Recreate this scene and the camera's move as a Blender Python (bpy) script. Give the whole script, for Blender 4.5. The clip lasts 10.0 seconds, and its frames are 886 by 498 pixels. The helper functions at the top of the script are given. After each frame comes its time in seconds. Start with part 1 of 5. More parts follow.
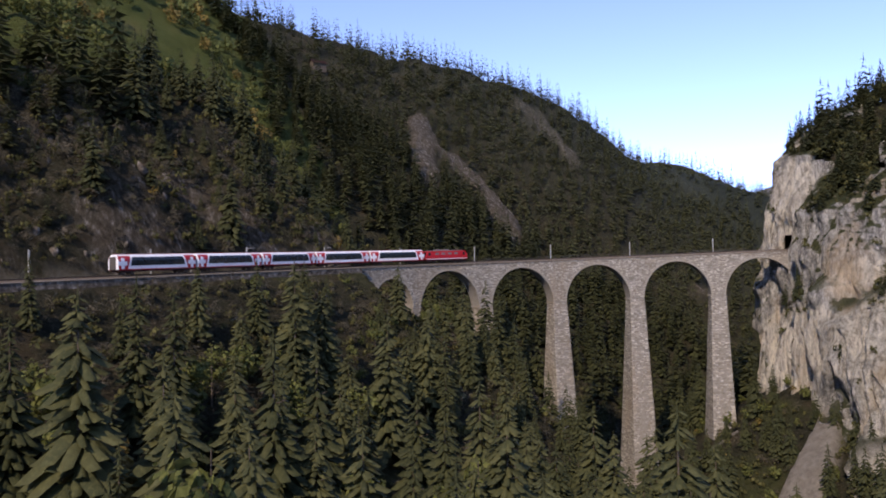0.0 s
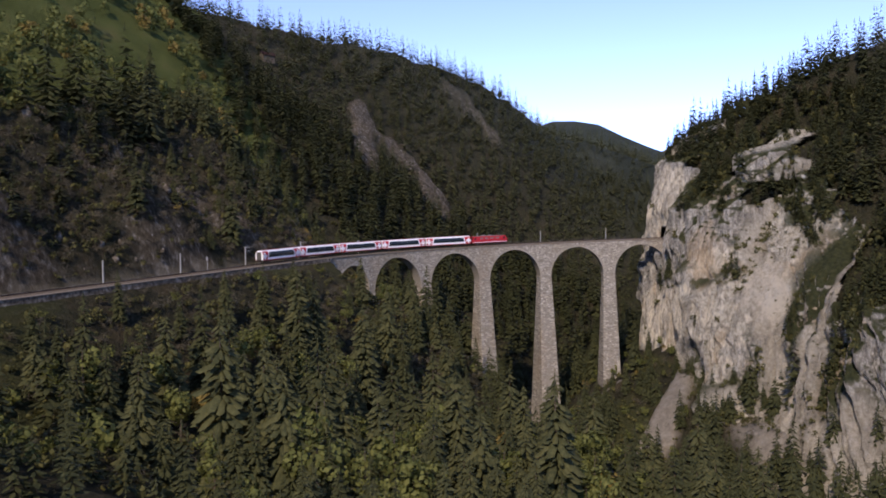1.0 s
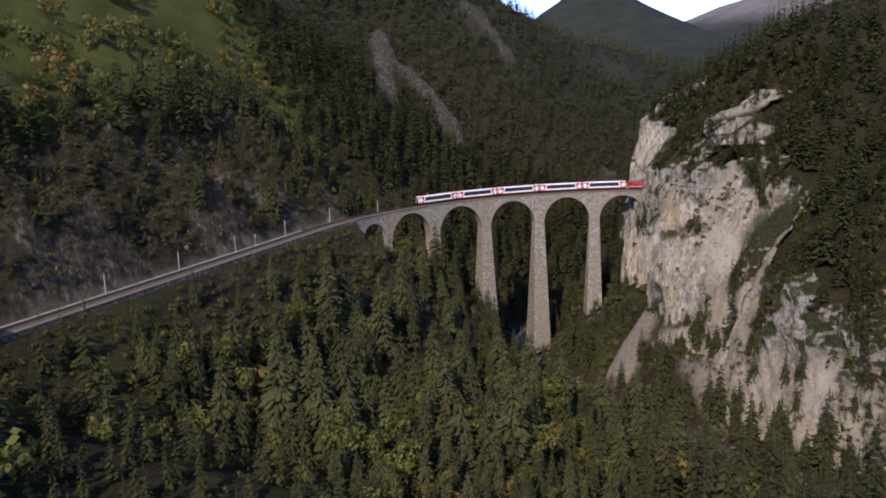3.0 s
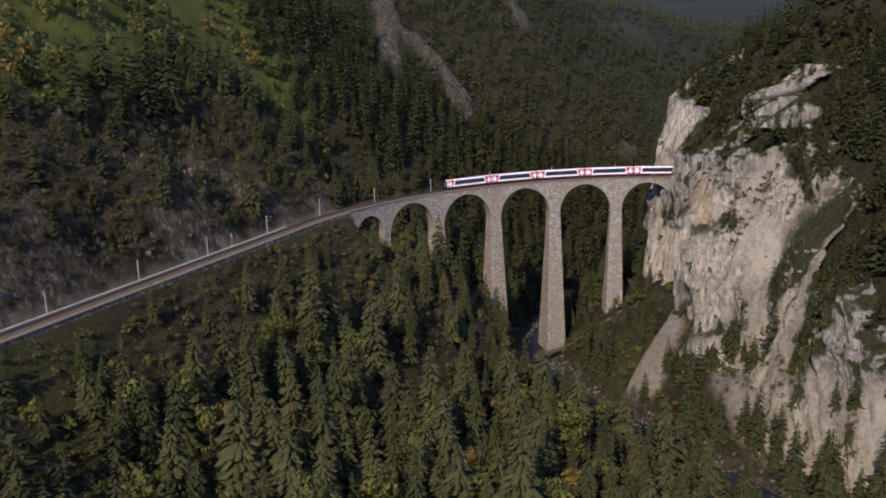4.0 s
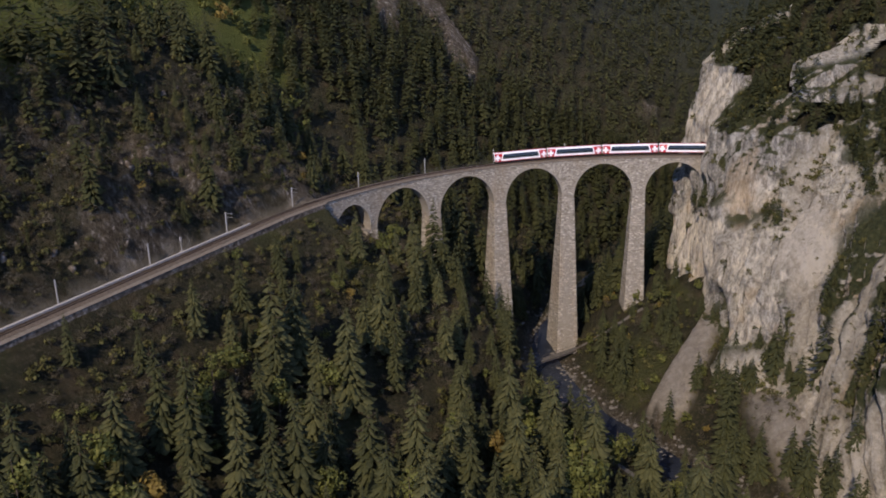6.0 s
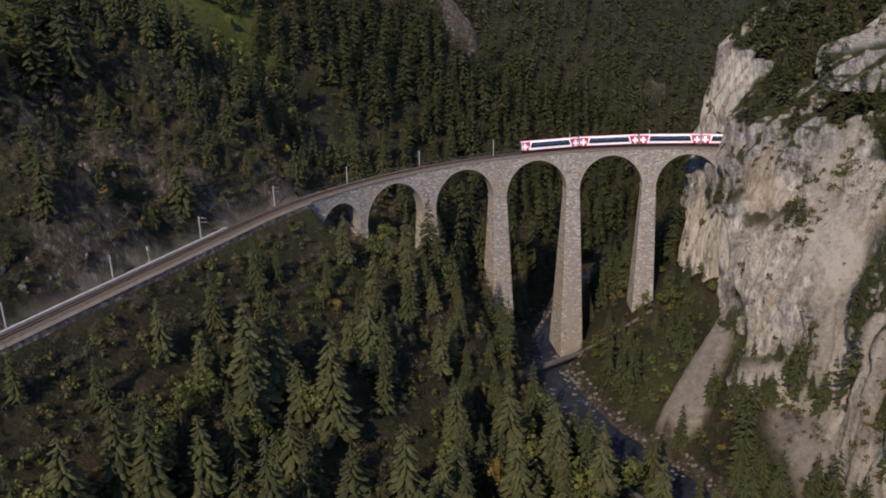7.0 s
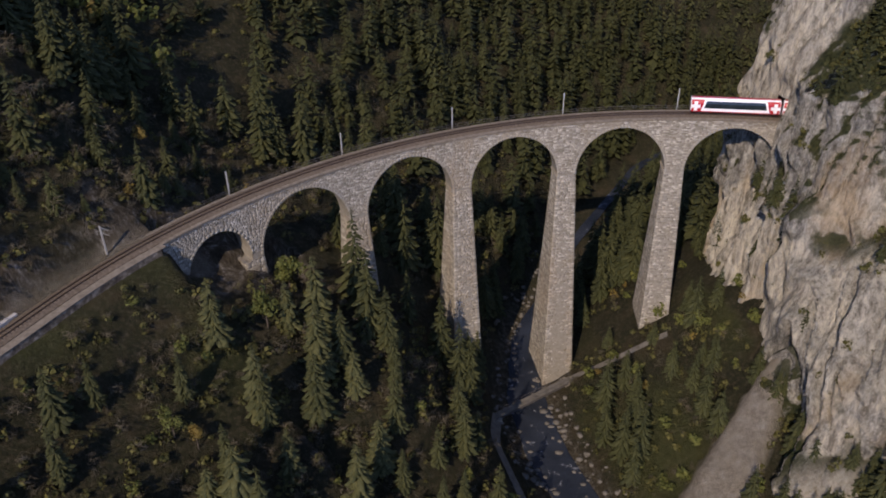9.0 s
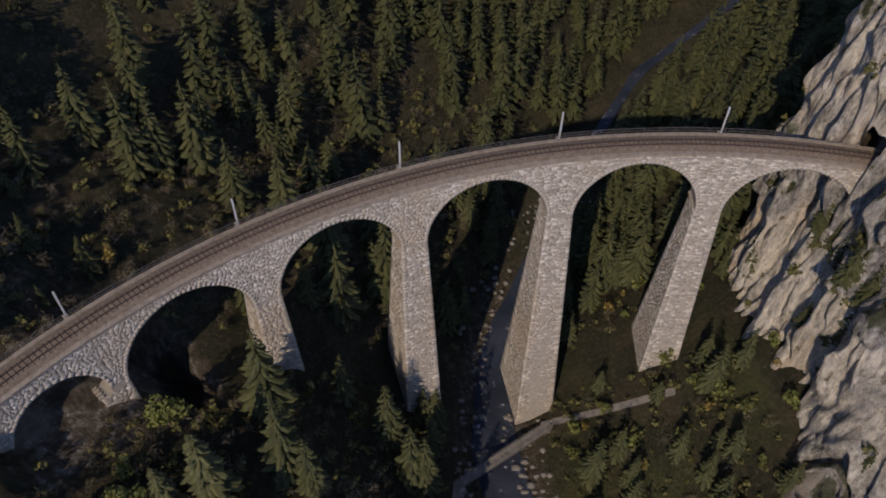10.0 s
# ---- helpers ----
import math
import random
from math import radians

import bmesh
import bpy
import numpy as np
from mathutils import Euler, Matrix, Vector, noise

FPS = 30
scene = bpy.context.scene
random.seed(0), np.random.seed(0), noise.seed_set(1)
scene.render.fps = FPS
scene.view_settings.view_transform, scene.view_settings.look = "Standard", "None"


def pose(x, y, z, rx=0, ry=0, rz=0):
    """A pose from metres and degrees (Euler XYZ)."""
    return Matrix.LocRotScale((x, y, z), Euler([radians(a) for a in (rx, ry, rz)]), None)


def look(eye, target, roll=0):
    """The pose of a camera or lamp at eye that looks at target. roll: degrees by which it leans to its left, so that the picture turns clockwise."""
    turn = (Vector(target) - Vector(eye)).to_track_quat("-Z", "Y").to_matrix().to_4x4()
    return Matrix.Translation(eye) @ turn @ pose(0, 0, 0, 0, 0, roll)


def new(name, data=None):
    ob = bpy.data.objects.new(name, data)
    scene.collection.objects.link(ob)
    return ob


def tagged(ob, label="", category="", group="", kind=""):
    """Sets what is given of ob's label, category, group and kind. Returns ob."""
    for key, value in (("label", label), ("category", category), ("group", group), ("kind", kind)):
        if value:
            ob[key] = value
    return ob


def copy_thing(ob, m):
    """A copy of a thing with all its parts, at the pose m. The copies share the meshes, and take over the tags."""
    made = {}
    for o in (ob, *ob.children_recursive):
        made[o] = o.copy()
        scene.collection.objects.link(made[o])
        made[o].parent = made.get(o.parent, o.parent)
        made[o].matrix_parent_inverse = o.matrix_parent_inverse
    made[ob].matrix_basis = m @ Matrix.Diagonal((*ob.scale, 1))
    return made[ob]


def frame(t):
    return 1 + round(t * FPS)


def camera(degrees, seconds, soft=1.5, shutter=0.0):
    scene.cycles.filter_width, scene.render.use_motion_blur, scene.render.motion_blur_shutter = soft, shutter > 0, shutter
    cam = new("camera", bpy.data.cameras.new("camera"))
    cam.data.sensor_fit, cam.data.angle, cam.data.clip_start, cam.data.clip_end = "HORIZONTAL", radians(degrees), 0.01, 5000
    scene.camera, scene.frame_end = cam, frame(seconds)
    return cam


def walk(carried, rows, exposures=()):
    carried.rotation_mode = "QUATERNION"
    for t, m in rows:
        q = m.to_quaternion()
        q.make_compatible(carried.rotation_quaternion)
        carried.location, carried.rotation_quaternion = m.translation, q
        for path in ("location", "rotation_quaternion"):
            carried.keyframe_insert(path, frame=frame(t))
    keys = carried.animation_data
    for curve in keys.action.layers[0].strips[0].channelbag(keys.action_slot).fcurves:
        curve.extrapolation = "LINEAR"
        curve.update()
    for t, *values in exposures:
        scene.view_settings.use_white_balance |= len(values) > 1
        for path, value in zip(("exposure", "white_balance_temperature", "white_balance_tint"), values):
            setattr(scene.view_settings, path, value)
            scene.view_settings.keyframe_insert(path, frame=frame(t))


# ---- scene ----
cam = camera(56.28, 10.0, 1.88)
U = 0.435          # metres for each unit of the plan
PATH = [
    (0.0, pose(U * -89.76, U * -117.87, U * -4.00, 91.79, 1.01, -10.73)),
    (0.5, pose(U * -98.70, U * -143.85, U * 1.76, 90.26, 1.11, -13.88)),
    (1.0, pose(U * -109.40, U * -171.00, U * 8.20, 88.25, 0.95, -16.20)),
    (1.5, pose(U * -118.30, U * -205.00, U * 18.60, 85.68, 1.20, -16.10)),
    (2.0, pose(U * -119.64, U * -225.69, U * 29.85, 83.69, 1.34, -15.26)),
    (2.5, pose(U * -117.56, U * -227.22, U * 40.08, 81.06, 1.37, -14.63)),
    (4.0, pose(U * -101.26, U * -185.73, U * 52.31, 76.09, 1.10, -13.22)),
    (4.5, pose(U * -96.60, U * -175.54, U * 53.78, 75.07, 1.11, -12.84)),
    (5.0, pose(U * -93.53, U * -164.89, U * 55.07, 74.06, 1.04, -12.75)),
    (5.5, pose(U * -90.46, U * -154.24, U * 56.36, 73.06, 0.96, -12.67)),
    (7.0, pose(U * -81.30, U * -125.10, U * 60.57, 69.96, 0.97, -12.50)),
    (7.5, pose(U * -78.29, U * -115.51, U * 61.90, 68.84, 0.96, -12.53)),
    (8.0, pose(U * -75.25, U * -106.54, U * 63.64, 67.57, 0.92, -12.54)),
    (8.5, pose(U * -66.51, U * -78.59, U * 67.01, 63.91, 0.60, -12.93)),
    (9.0, pose(U * -50.58, U * -41.70, U * 73.80, 57.25, 0.70, -13.04)),
    (9.5, pose(U * -40.79, U * 0.41, U * 80.87, 47.75, -0.52, -14.71)),
    (10.0, pose(U * -30.08, U * 29.14, U * 84.68, 40.68, -0.89, -14.40)),
]
EXPOSURES = [(0.0, 0.42, 7400, 24), (1.0, 0.34, 7400, 24), (2.0, 0.32, 7300, 25), (4.0, 0.38, 7600, 22), (10.0, 0.36, 7600, 22)]
walk(cam, PATH, EXPOSURES)

# ---- world and sun ----
SUN = Vector((-0.50, -0.71, 0.64)).normalized()
world = bpy.data.worlds.new("sky")
scene.world = world
world.use_nodes = True
wn = world.node_tree.nodes
sky = wn.new("ShaderNodeTexSky")
sky.sky_type = 'NISHITA'
sky.sun_disc = False
sky.sun_elevation = math.asin(SUN.z)
sky.sun_rotation = math.atan2(SUN.x, SUN.y)
sky.altitude = 2500
sky.air_density = 0.3
sky.dust_density = 0.0
sky.ozone_density = 3.0
wn["Background"].inputs["Strength"].default_value = 0.58
world.node_tree.links.new(sky.outputs[0], wn["Background"].inputs["Color"])
sun = new("sun", bpy.data.lights.new("sun", 'SUN'))
sun.data.energy = 3.2
sun.data.angle = radians(0.5)
sun.data.color = (1.0, 0.95, 0.86)
sun.matrix_world = look((0, 0, 300), Vector((0, 0, 300)) - SUN)


# ---- materials ----
class Mat:
    """A small wrapper for building node materials."""

    def __init__(self, name, rough=0.9, spec=0.25):
        self.m = bpy.data.materials.new(name)
        self.m.use_nodes = True
        self.t = self.m.node_tree
        self.b = self.t.nodes["Principled BSDF"]
        self.b.inputs["Roughness"].default_value = rough
        self.b.inputs["Specular IOR Level"].default_value = spec

    def node(self, kind, **values):
        n = self.t.nodes.new(kind)
        for key, v in values.items():
            n.inputs[key].default_value = v
        return n

    def link(self, a, b):
        self.t.links.new(a, b)

    def position(self, sx=1.0, sy=1.0, sz=1.0):
        g = self.t.nodes.new("ShaderNodeNewGeometry")
        mp = self.t.nodes.new("ShaderNodeMapping")
        mp.inputs["Scale"].default_value = (sx / U, sy / U, sz / U)
        self.link(g.outputs["Position"], mp.inputs["Vector"])
        return mp.outputs[0]

    def local(self, sx=1.0, sy=1.0, sz=1.0):
        g = self.t.nodes.new("ShaderNodeTexCoord")
        mp = self.t.nodes.new("ShaderNodeMapping")
        mp.inputs["Scale"].default_value = (sx / U, sy / U, sz / U)
        self.link(g.outputs["Object"], mp.inputs["Vector"])
        return mp.outputs[0]

    def noise(self, vec, scale, detail=4.0, rough=0.6):
        n = self.node("ShaderNodeTexNoise", Scale=scale, Detail=detail, Roughness=rough)
        self.link(vec, n.inputs["Vector"])
        return n.outputs["Fac"]

    def ramp(self, fac, stops):
        r = self.t.nodes.new("ShaderNodeValToRGB")
        e = r.color_ramp.elements
        while len(e) < len(stops):
            e.new(0.5)
        for k, (p, c) in zip(e, stops):
            k.position = p
            k.color = (*c, 1) if len(c) == 3 else c
        self.link(fac, r.inputs["Fac"])
        return r.outputs["Color"]

    def grey(self, fac, lo, hi):
        r = self.t.nodes.new("ShaderNodeMapRange")
        r.inputs["From Min"].default_value = lo
        r.inputs["From Max"].default_value = hi
        self.link(fac, r.inputs["Value"])
        return r.outputs[0]

    def mix(self, fac, a, b, mode='MIX'):
        n = self.t.nodes.new("ShaderNodeMix")
        n.data_type, n.blend_type = 'RGBA', mode
        for v, i in ((fac, 0), (a, 6), (b, 7)):
            if isinstance(v, (int, float)):
                n.inputs[i].default_value = v
            elif isinstance(v, tuple):
                n.inputs[i].default_value = (*v, 1)
            else:
                self.link(v, n.inputs[i])
        return n.outputs[2]

    def mathn(self, op, a, b=0.0):
        n = self.t.nodes.new("ShaderNodeMath")
        n.operation = op
        for v, i in ((a, 0), (b, 1)):
            if isinstance(v, (int, float)):
                n.inputs[i].default_value = v
            else:
                self.link(v, n.inputs[i])
        return n.outputs[0]

    def attr(self, name):
        n = self.t.nodes.new("ShaderNodeAttribute")
        n.attribute_name = name
        return n.outputs["Fac"]

    def colour(self, c):
        if isinstance(c, tuple):
            self.b.inputs["Base Color"].default_value = (*c, 1)
        else:
            self.link(c, self.b.inputs["Base Color"])
        return self

    def bump(self, height, strength=0.5, distance=0.1):
        n = self.node("ShaderNodeBump", Strength=strength, Distance=distance * U)
        self.link(height, n.inputs["Height"])
        self.link(n.outputs[0], self.b.inputs["Normal"])
        return self


def rock_colour(m):
    """Weathered limestone: grey rough faces, clean broken-out beige walls, ochre stains, dark water streaks."""
    streak = m.noise(m.position(1, 1, 0.12), 0.62, 8, 0.75)
    grit = m.noise(m.position(1, 1, 0.45), 1.5, 9, 0.85)
    worn = m.ramp(m.mathn('ADD', m.mathn('MULTIPLY', grit, 0.55), m.mathn('MULTIPLY', streak, 0.45)),
                  [(0.40, (0.075, 0.071, 0.060)), (0.465, (0.24, 0.226, 0.195)), (0.52, (0.42, 0.395, 0.335)), (0.58, (0.70, 0.66, 0.56))])
    fresh = m.ramp(m.noise(m.position(1, 1, 0.14), 0.75, 9, 0.8), [(0.40, (0.25, 0.218, 0.168)), (0.47, (0.57, 0.51, 0.40)), (0.57, (0.84, 0.77, 0.61))])
    where = m.mathn('ADD', m.attr("clean"), m.mathn('MULTIPLY', m.mathn('SUBTRACT', m.noise(m.position(1, 1, 0.3), 0.16, 5, 0.65), 0.5), 2.4))
    base = m.mix(m.mathn('MULTIPLY', m.grey(where, 0.42, 0.95), 0.9), worn, fresh)
    ochre = m.grey(m.noise(m.position(1, 1, 0.7), 0.06, 4), 0.56, 0.68)
    base = m.mix(m.mathn('MULTIPLY', ochre, 0.55), base, (0.56, 0.40, 0.225))
    speck = m.grey(m.noise(m.position(1, 1, 0.45), 1.7, 8, 0.8), 0.53, 0.60)
    base = m.mix(m.mathn('MULTIPLY', speck, 0.45), base, (0.10, 0.096, 0.078))
    drip = m.grey(m.noise(m.position(1, 1, 0.07), 0.6, 6, 0.7), 0.55, 0.66)
    return m.mix(m.mathn('MULTIPLY', drip, 0.6), base, (0.15, 0.145, 0.15))


def make_ground_mat():
    m = Mat("forest_ground", 0.95, 0.1)
    p = m.position()
    floor = m.ramp(m.noise(p, 0.12, 6, 0.7), [(0.3, (0.018, 0.018, 0.012)), (0.5, (0.036, 0.036, 0.019)),
                                              (0.65, (0.062, 0.049, 0.028)), (0.8, (0.082, 0.073, 0.05))])
    fine = m.noise(p, 1.2, 5, 0.7)
    floor = m.mix(m.grey(fine, 0.5, 0.72), floor, (0.095, 0.077, 0.049))
    grass = m.ramp(m.noise(p, 0.05, 5), [(0.3, (0.052, 0.066, 0.017)), (0.55, (0.084, 0.098, 0.028)), (0.75, (0.12, 0.112, 0.042))])
    rock = m.ramp(m.noise(m.position(1, 1, 0.4), 0.60, 9, 0.82), [(0.38, (0.045, 0.036, 0.025)), (0.5, (0.092, 0.075, 0.052)),
                                                                 (0.58, (0.18, 0.158, 0.128)), (0.66, (0.46, 0.42, 0.36))])
    scree = m.ramp(m.noise(p, 0.5, 7, 0.75), [(0.3, (0.20, 0.17, 0.13)), (0.55, (0.34, 0.30, 0.235)), (0.8, (0.46, 0.42, 0.35))])
    c = m.mix(m.attr("rock"), floor, rock)
    c = m.mix(m.attr("grass"), c, grass)
    c = m.mix(m.attr("scree"), c, scree)
    wood = m.ramp(m.noise(p, 0.02, 8, 0.75), [(0.35, (0.022, 0.029, 0.022)), (0.6, (0.040, 0.048, 0.036)), (0.8, (0.062, 0.068, 0.050))])
    bare = m.ramp(m.noise(p, 0.006, 8, 0.7), [(0.3, (0.115, 0.10, 0.092)), (0.55, (0.19, 0.175, 0.165)), (0.8, (0.29, 0.28, 0.27))])
    c = m.mix(m.attr("woods"), c, wood)
    c = m.mix(m.attr("bare"), c, bare)
    m.colour(c)
    return m.bump(m.noise(p, 0.9, 9, 0.82), 1.0, 1.8).m


def make_cliff_mat():
    m = Mat("limestone", 0.92, 0.15)
    c = rock_colour(m)
    g = m.t.nodes.new("ShaderNodeNewGeometry")
    sep = m.t.nodes.new("ShaderNodeSeparateXYZ")
    m.link(g.outputs["Normal"], sep.inputs[0])
    ledge = m.mathn('ADD', sep.outputs["Z"], m.mathn('MULTIPLY', m.noise(m.position(), 0.35, 5, 0.7), 0.9))
    tuft = m.ramp(m.noise(m.position(), 0.8, 5), [(0.35, (0.03, 0.04, 0.016)), (0.7, (0.085, 0.085, 0.035))])
    c = m.mix(m.mathn('MULTIPLY', m.grey(ledge, 0.84, 1.0), m.mathn('SUBTRACT', 1.0, m.mathn('MAXIMUM', m.attr("scree"), m.mathn('MULTIPLY', m.attr("clean"), 0.8)))), c, tuft)
    rubble = m.mathn('ADD', m.mathn('MULTIPLY', m.noise(m.position(), 0.9, 8, 0.8), 0.5), m.mathn('MULTIPLY', m.noise(m.position(1, 1, 0.3), 0.12, 5, 0.6), 0.5))
    scree = m.ramp(rubble, [(0.38, (0.19, 0.166, 0.122)), (0.48, (0.39, 0.345, 0.262)), (0.58, (0.62, 0.56, 0.44))])
    c = m.mix(m.mathn('MULTIPLY', m.attr("scree"), 0.9), c, scree)
    m.colour(c)
    h = m.mathn('ADD', m.noise(m.position(1, 1, 0.3), 0.8, 9, 0.75), m.mathn('MULTIPLY', m.noise(m.position(), 2.2, 6, 0.75), 0.4))
    return m.bump(h, 1.0, 2.4).m


def make_stone_mat():
    """Grey-brown limestone masonry; each loose stone has its own tone."""
    m = Mat("masonry", 0.9, 0.2)
    p = m.position()
    isl = m.t.nodes.new("ShaderNodeNewGeometry").outputs["Random Per Island"]
    tone = m.ramp(isl, [(0.0, (0.16, 0.143, 0.114)), (0.35, (0.238, 0.215, 0.174)), (0.75, (0.318, 0.289, 0.236)), (1.0, (0.46, 0.425, 0.355))])
    stain = m.noise(m.position(1, 1, 0.35), 0.11, 5, 0.65)
    c = m.mix(m.grey(stain, 0.5, 0.72), tone, (0.26, 0.19, 0.115), 'MIX')
    c = m.mix(0.55, tone, c)
    c = m.mix(m.mathn('MULTIPLY', m.grey(m.noise(p, 2.5, 6, 0.7), 0.5, 0.75), 0.5), c, (0.12, 0.11, 0.095))
    m.colour(c)
    return m.bump(m.noise(p, 5.0, 6, 0.7), 0.6, 0.08).m


def simple(name, stops, scale=3.0, rough=0.8, spec=0.3, bump=0.3, dist=0.03, metal=0.0, local=False):
    m = Mat(name, rough, spec)
    v = m.local() if local else m.position()
    m.colour(m.ramp(m.noise(v, scale, 6, 0.65), stops))
    m.b.inputs["Metallic"].default_value = metal
    if bump:
        m.bump(m.noise(v, scale * 2, 6, 0.7), bump, dist)
    return m.m


def leaf_mat(name, dark, mid, light, by_island=True):
    m = Mat(name, 0.75, 0.2)
    if by_island:
        r = m.t.nodes.new("ShaderNodeNewGeometry").outputs["Random Per Island"]
    else:
        r = m.t.nodes.new("ShaderNodeObjectInfo").outputs["Random"]
    patch = m.noise(m.position(), 0.05, 3)
    f = m.mathn('ADD', m.mathn('MULTIPLY', r, 0.5), m.mathn('MULTIPLY', patch, 0.5))
    c = m.ramp(f, [(0.2, dark), (0.5, mid), (0.8, light)])
    fine = m.noise(m.position(), 1.6, 4, 0.7)
    c = m.mix(m.grey(fine, 0.45, 0.75), c, tuple(v * 1.3 for v in light))
    m.colour(c)
    tr = m.node("ShaderNodeBsdfTranslucent")
    m.link(c, tr.inputs["Color"])
    mx = m.node("ShaderNodeMixShader", Fac=0.30)
    m.link(m.b.outputs[0], mx.inputs[1])
    m.link(tr.outputs[0], mx.inputs[2])
    m.link(mx.outputs[0], m.t.nodes["Material Output"].inputs["Surface"])
    return m.m


GROUND = make_ground_mat()
CLIFF = make_cliff_mat()
STONE = make_stone_mat()
CLIFF_BROWN = simple("brown_rock", [(0.36, (0.045, 0.036, 0.028)), (0.5, (0.105, 0.088, 0.068)), (0.6, (0.19, 0.165, 0.135)), (0.74, (0.42, 0.38, 0.32))], 0.9, 0.95, 0.1, 0.9, 0.3)
MORTAR = simple("mortar", [(0.3, (0.170, 0.152, 0.122)), (0.7, (0.25, 0.226, 0.184))], 1.4, 0.95, 0.1, 0.6, 0.05)
BALLAST = simple("ballast", [(0.3, (0.070, 0.054, 0.040)), (0.55, (0.125, 0.098, 0.072)), (0.8, (0.19, 0.155, 0.115))], 2.2, 0.95, 0.1, 0.8, 0.06)
EDGE = simple("weathered_edge", [(0.3, (0.12, 0.099, 0.076)), (0.7, (0.22, 0.186, 0.146))], 1.2, 0.95, 0.1, 0.5, 0.04)
GRAVEL = simple("gravel_path", [(0.3, (0.085, 0.078, 0.064)), (0.7, (0.16, 0.145, 0.122))], 0.8, 0.95, 0.1, 0.5, 0.05)
CONCRETE = simple("pale_concrete", [(0.3, (0.28, 0.27, 0.25)), (0.7, (0.42, 0.40, 0.37))], 0.8, 0.9, 0.2, 0.3, 0.02)
SLEEPER = simple("sleeper_steel", [(0.3, (0.065, 0.048, 0.036)), (0.7, (0.12, 0.088, 0.066))], 3, 0.8, 0.2, 0.2, 0.01)
RAIL = simple("rail_steel", [(0.3, (0.030, 0.020, 0.015)), (0.7, (0.075, 0.050, 0.038))], 6, 0.5, 0.5, 0, 0, 0.4)
POLE = simple("galvanised_steel", [(0.3, (0.30, 0.30, 0.285)), (0.7, (0.44, 0.44, 0.42))], 5, 0.6, 0.4, 0.1, 0.005, 0.3)
DARKSTEEL = simple("dark_steel", [(0.3, (0.05, 0.045, 0.04)), (0.7, (0.10, 0.09, 0.08))], 5, 0.7, 0.3, 0.1, 0.005)
BARK = simple("bark", [(0.3, (0.05, 0.04, 0.03)), (0.7, (0.13, 0.105, 0.08))], 4, 0.95, 0.1, 0.8, 0.04)
DEADWOOD = simple("bleached_wood", [(0.3, (0.22, 0.20, 0.18)), (0.7, (0.40, 0.37, 0.33))], 4, 0.9, 0.1, 0.4, 0.03)
WHITE = simple("white_train_paint", [(0.3, (0.70, 0.71, 0.72)), (0.7, (0.82, 0.82, 0.82))], 0.7, 0.35, 0.5, 0.03, 0.003, local=True)
RED = simple("red_train_paint", [(0.3, (0.33, 0.008, 0.014)), (0.7, (0.44, 0.013, 0.020))], 0.7, 0.35, 0.5, 0.03, 0.003, local=True)
GLASS = simple("tinted_window", [(0.3, (0.010, 0.016, 0.020)), (0.7, (0.022, 0.032, 0.038))], 0.8, 0.08, 0.6, 0, 0, local=True)
UNDER = simple("underframe_paint", [(0.3, (0.035, 0.020, 0.018)), (0.7, (0.08, 0.035, 0.030))], 2, 0.8, 0.2, 0.2, 0.01, local=True)
ROOFGREY = simple("roof_paint", [(0.3, (0.11, 0.10, 0.10)), (0.7, (0.20, 0.18, 0.175))], 1, 0.6, 0.3, 0.05, 0.004, local=True)
SPRUCE = leaf_mat("spruce_needles", (0.0220, 0.0272, 0.0121), (0.0393, 0.0454, 0.0174), (0.0673, 0.0696, 0.0265))
PINE = leaf_mat("pine_needles", (0.0339, 0.0396, 0.0178), (0.0582, 0.0647, 0.0267), (0.0954, 0.0938, 0.0364))
GREENLEAF = leaf_mat("green_leaves", (0.047, 0.060, 0.016), (0.088, 0.100, 0.027), (0.145, 0.148, 0.042))
AUTUMN = leaf_mat("autumn_leaves", (0.085, 0.055, 0.018), (0.15, 0.108, 0.030), (0.22, 0.16, 0.042))
TWIGS = leaf_mat("bare_thicket", (0.040, 0.034, 0.022), (0.075, 0.062, 0.039), (0.135, 0.116, 0.080))
SHRUB = leaf_mat("shrub_leaves", (0.0352, 0.0400, 0.0144), (0.0736, 0.0736, 0.0240), (0.1240, 0.1120, 0.0360))


def make_water():
    m = Mat("river_water", 0.3, 0.1)
    p = m.position()
    foam = m.grey(m.noise(p, 0.35, 7, 0.75), 0.60, 0.72)
    m.colour(m.mix(foam, m.ramp(m.noise(p, 0.08, 4), [(0.3, (0.010, 0.013, 0.018)), (0.7, (0.030, 0.036, 0.046))]), (0.42, 0.43, 0.44)))
    r = m.mathn('ADD', m.mathn('MULTIPLY', foam, 0.5), 0.3)
    m.link(r, m.b.inputs["Roughness"])
    return m.bump(m.noise(p, 1.1, 6, 0.7), 0.7, 0.25).m


WATER = make_water()


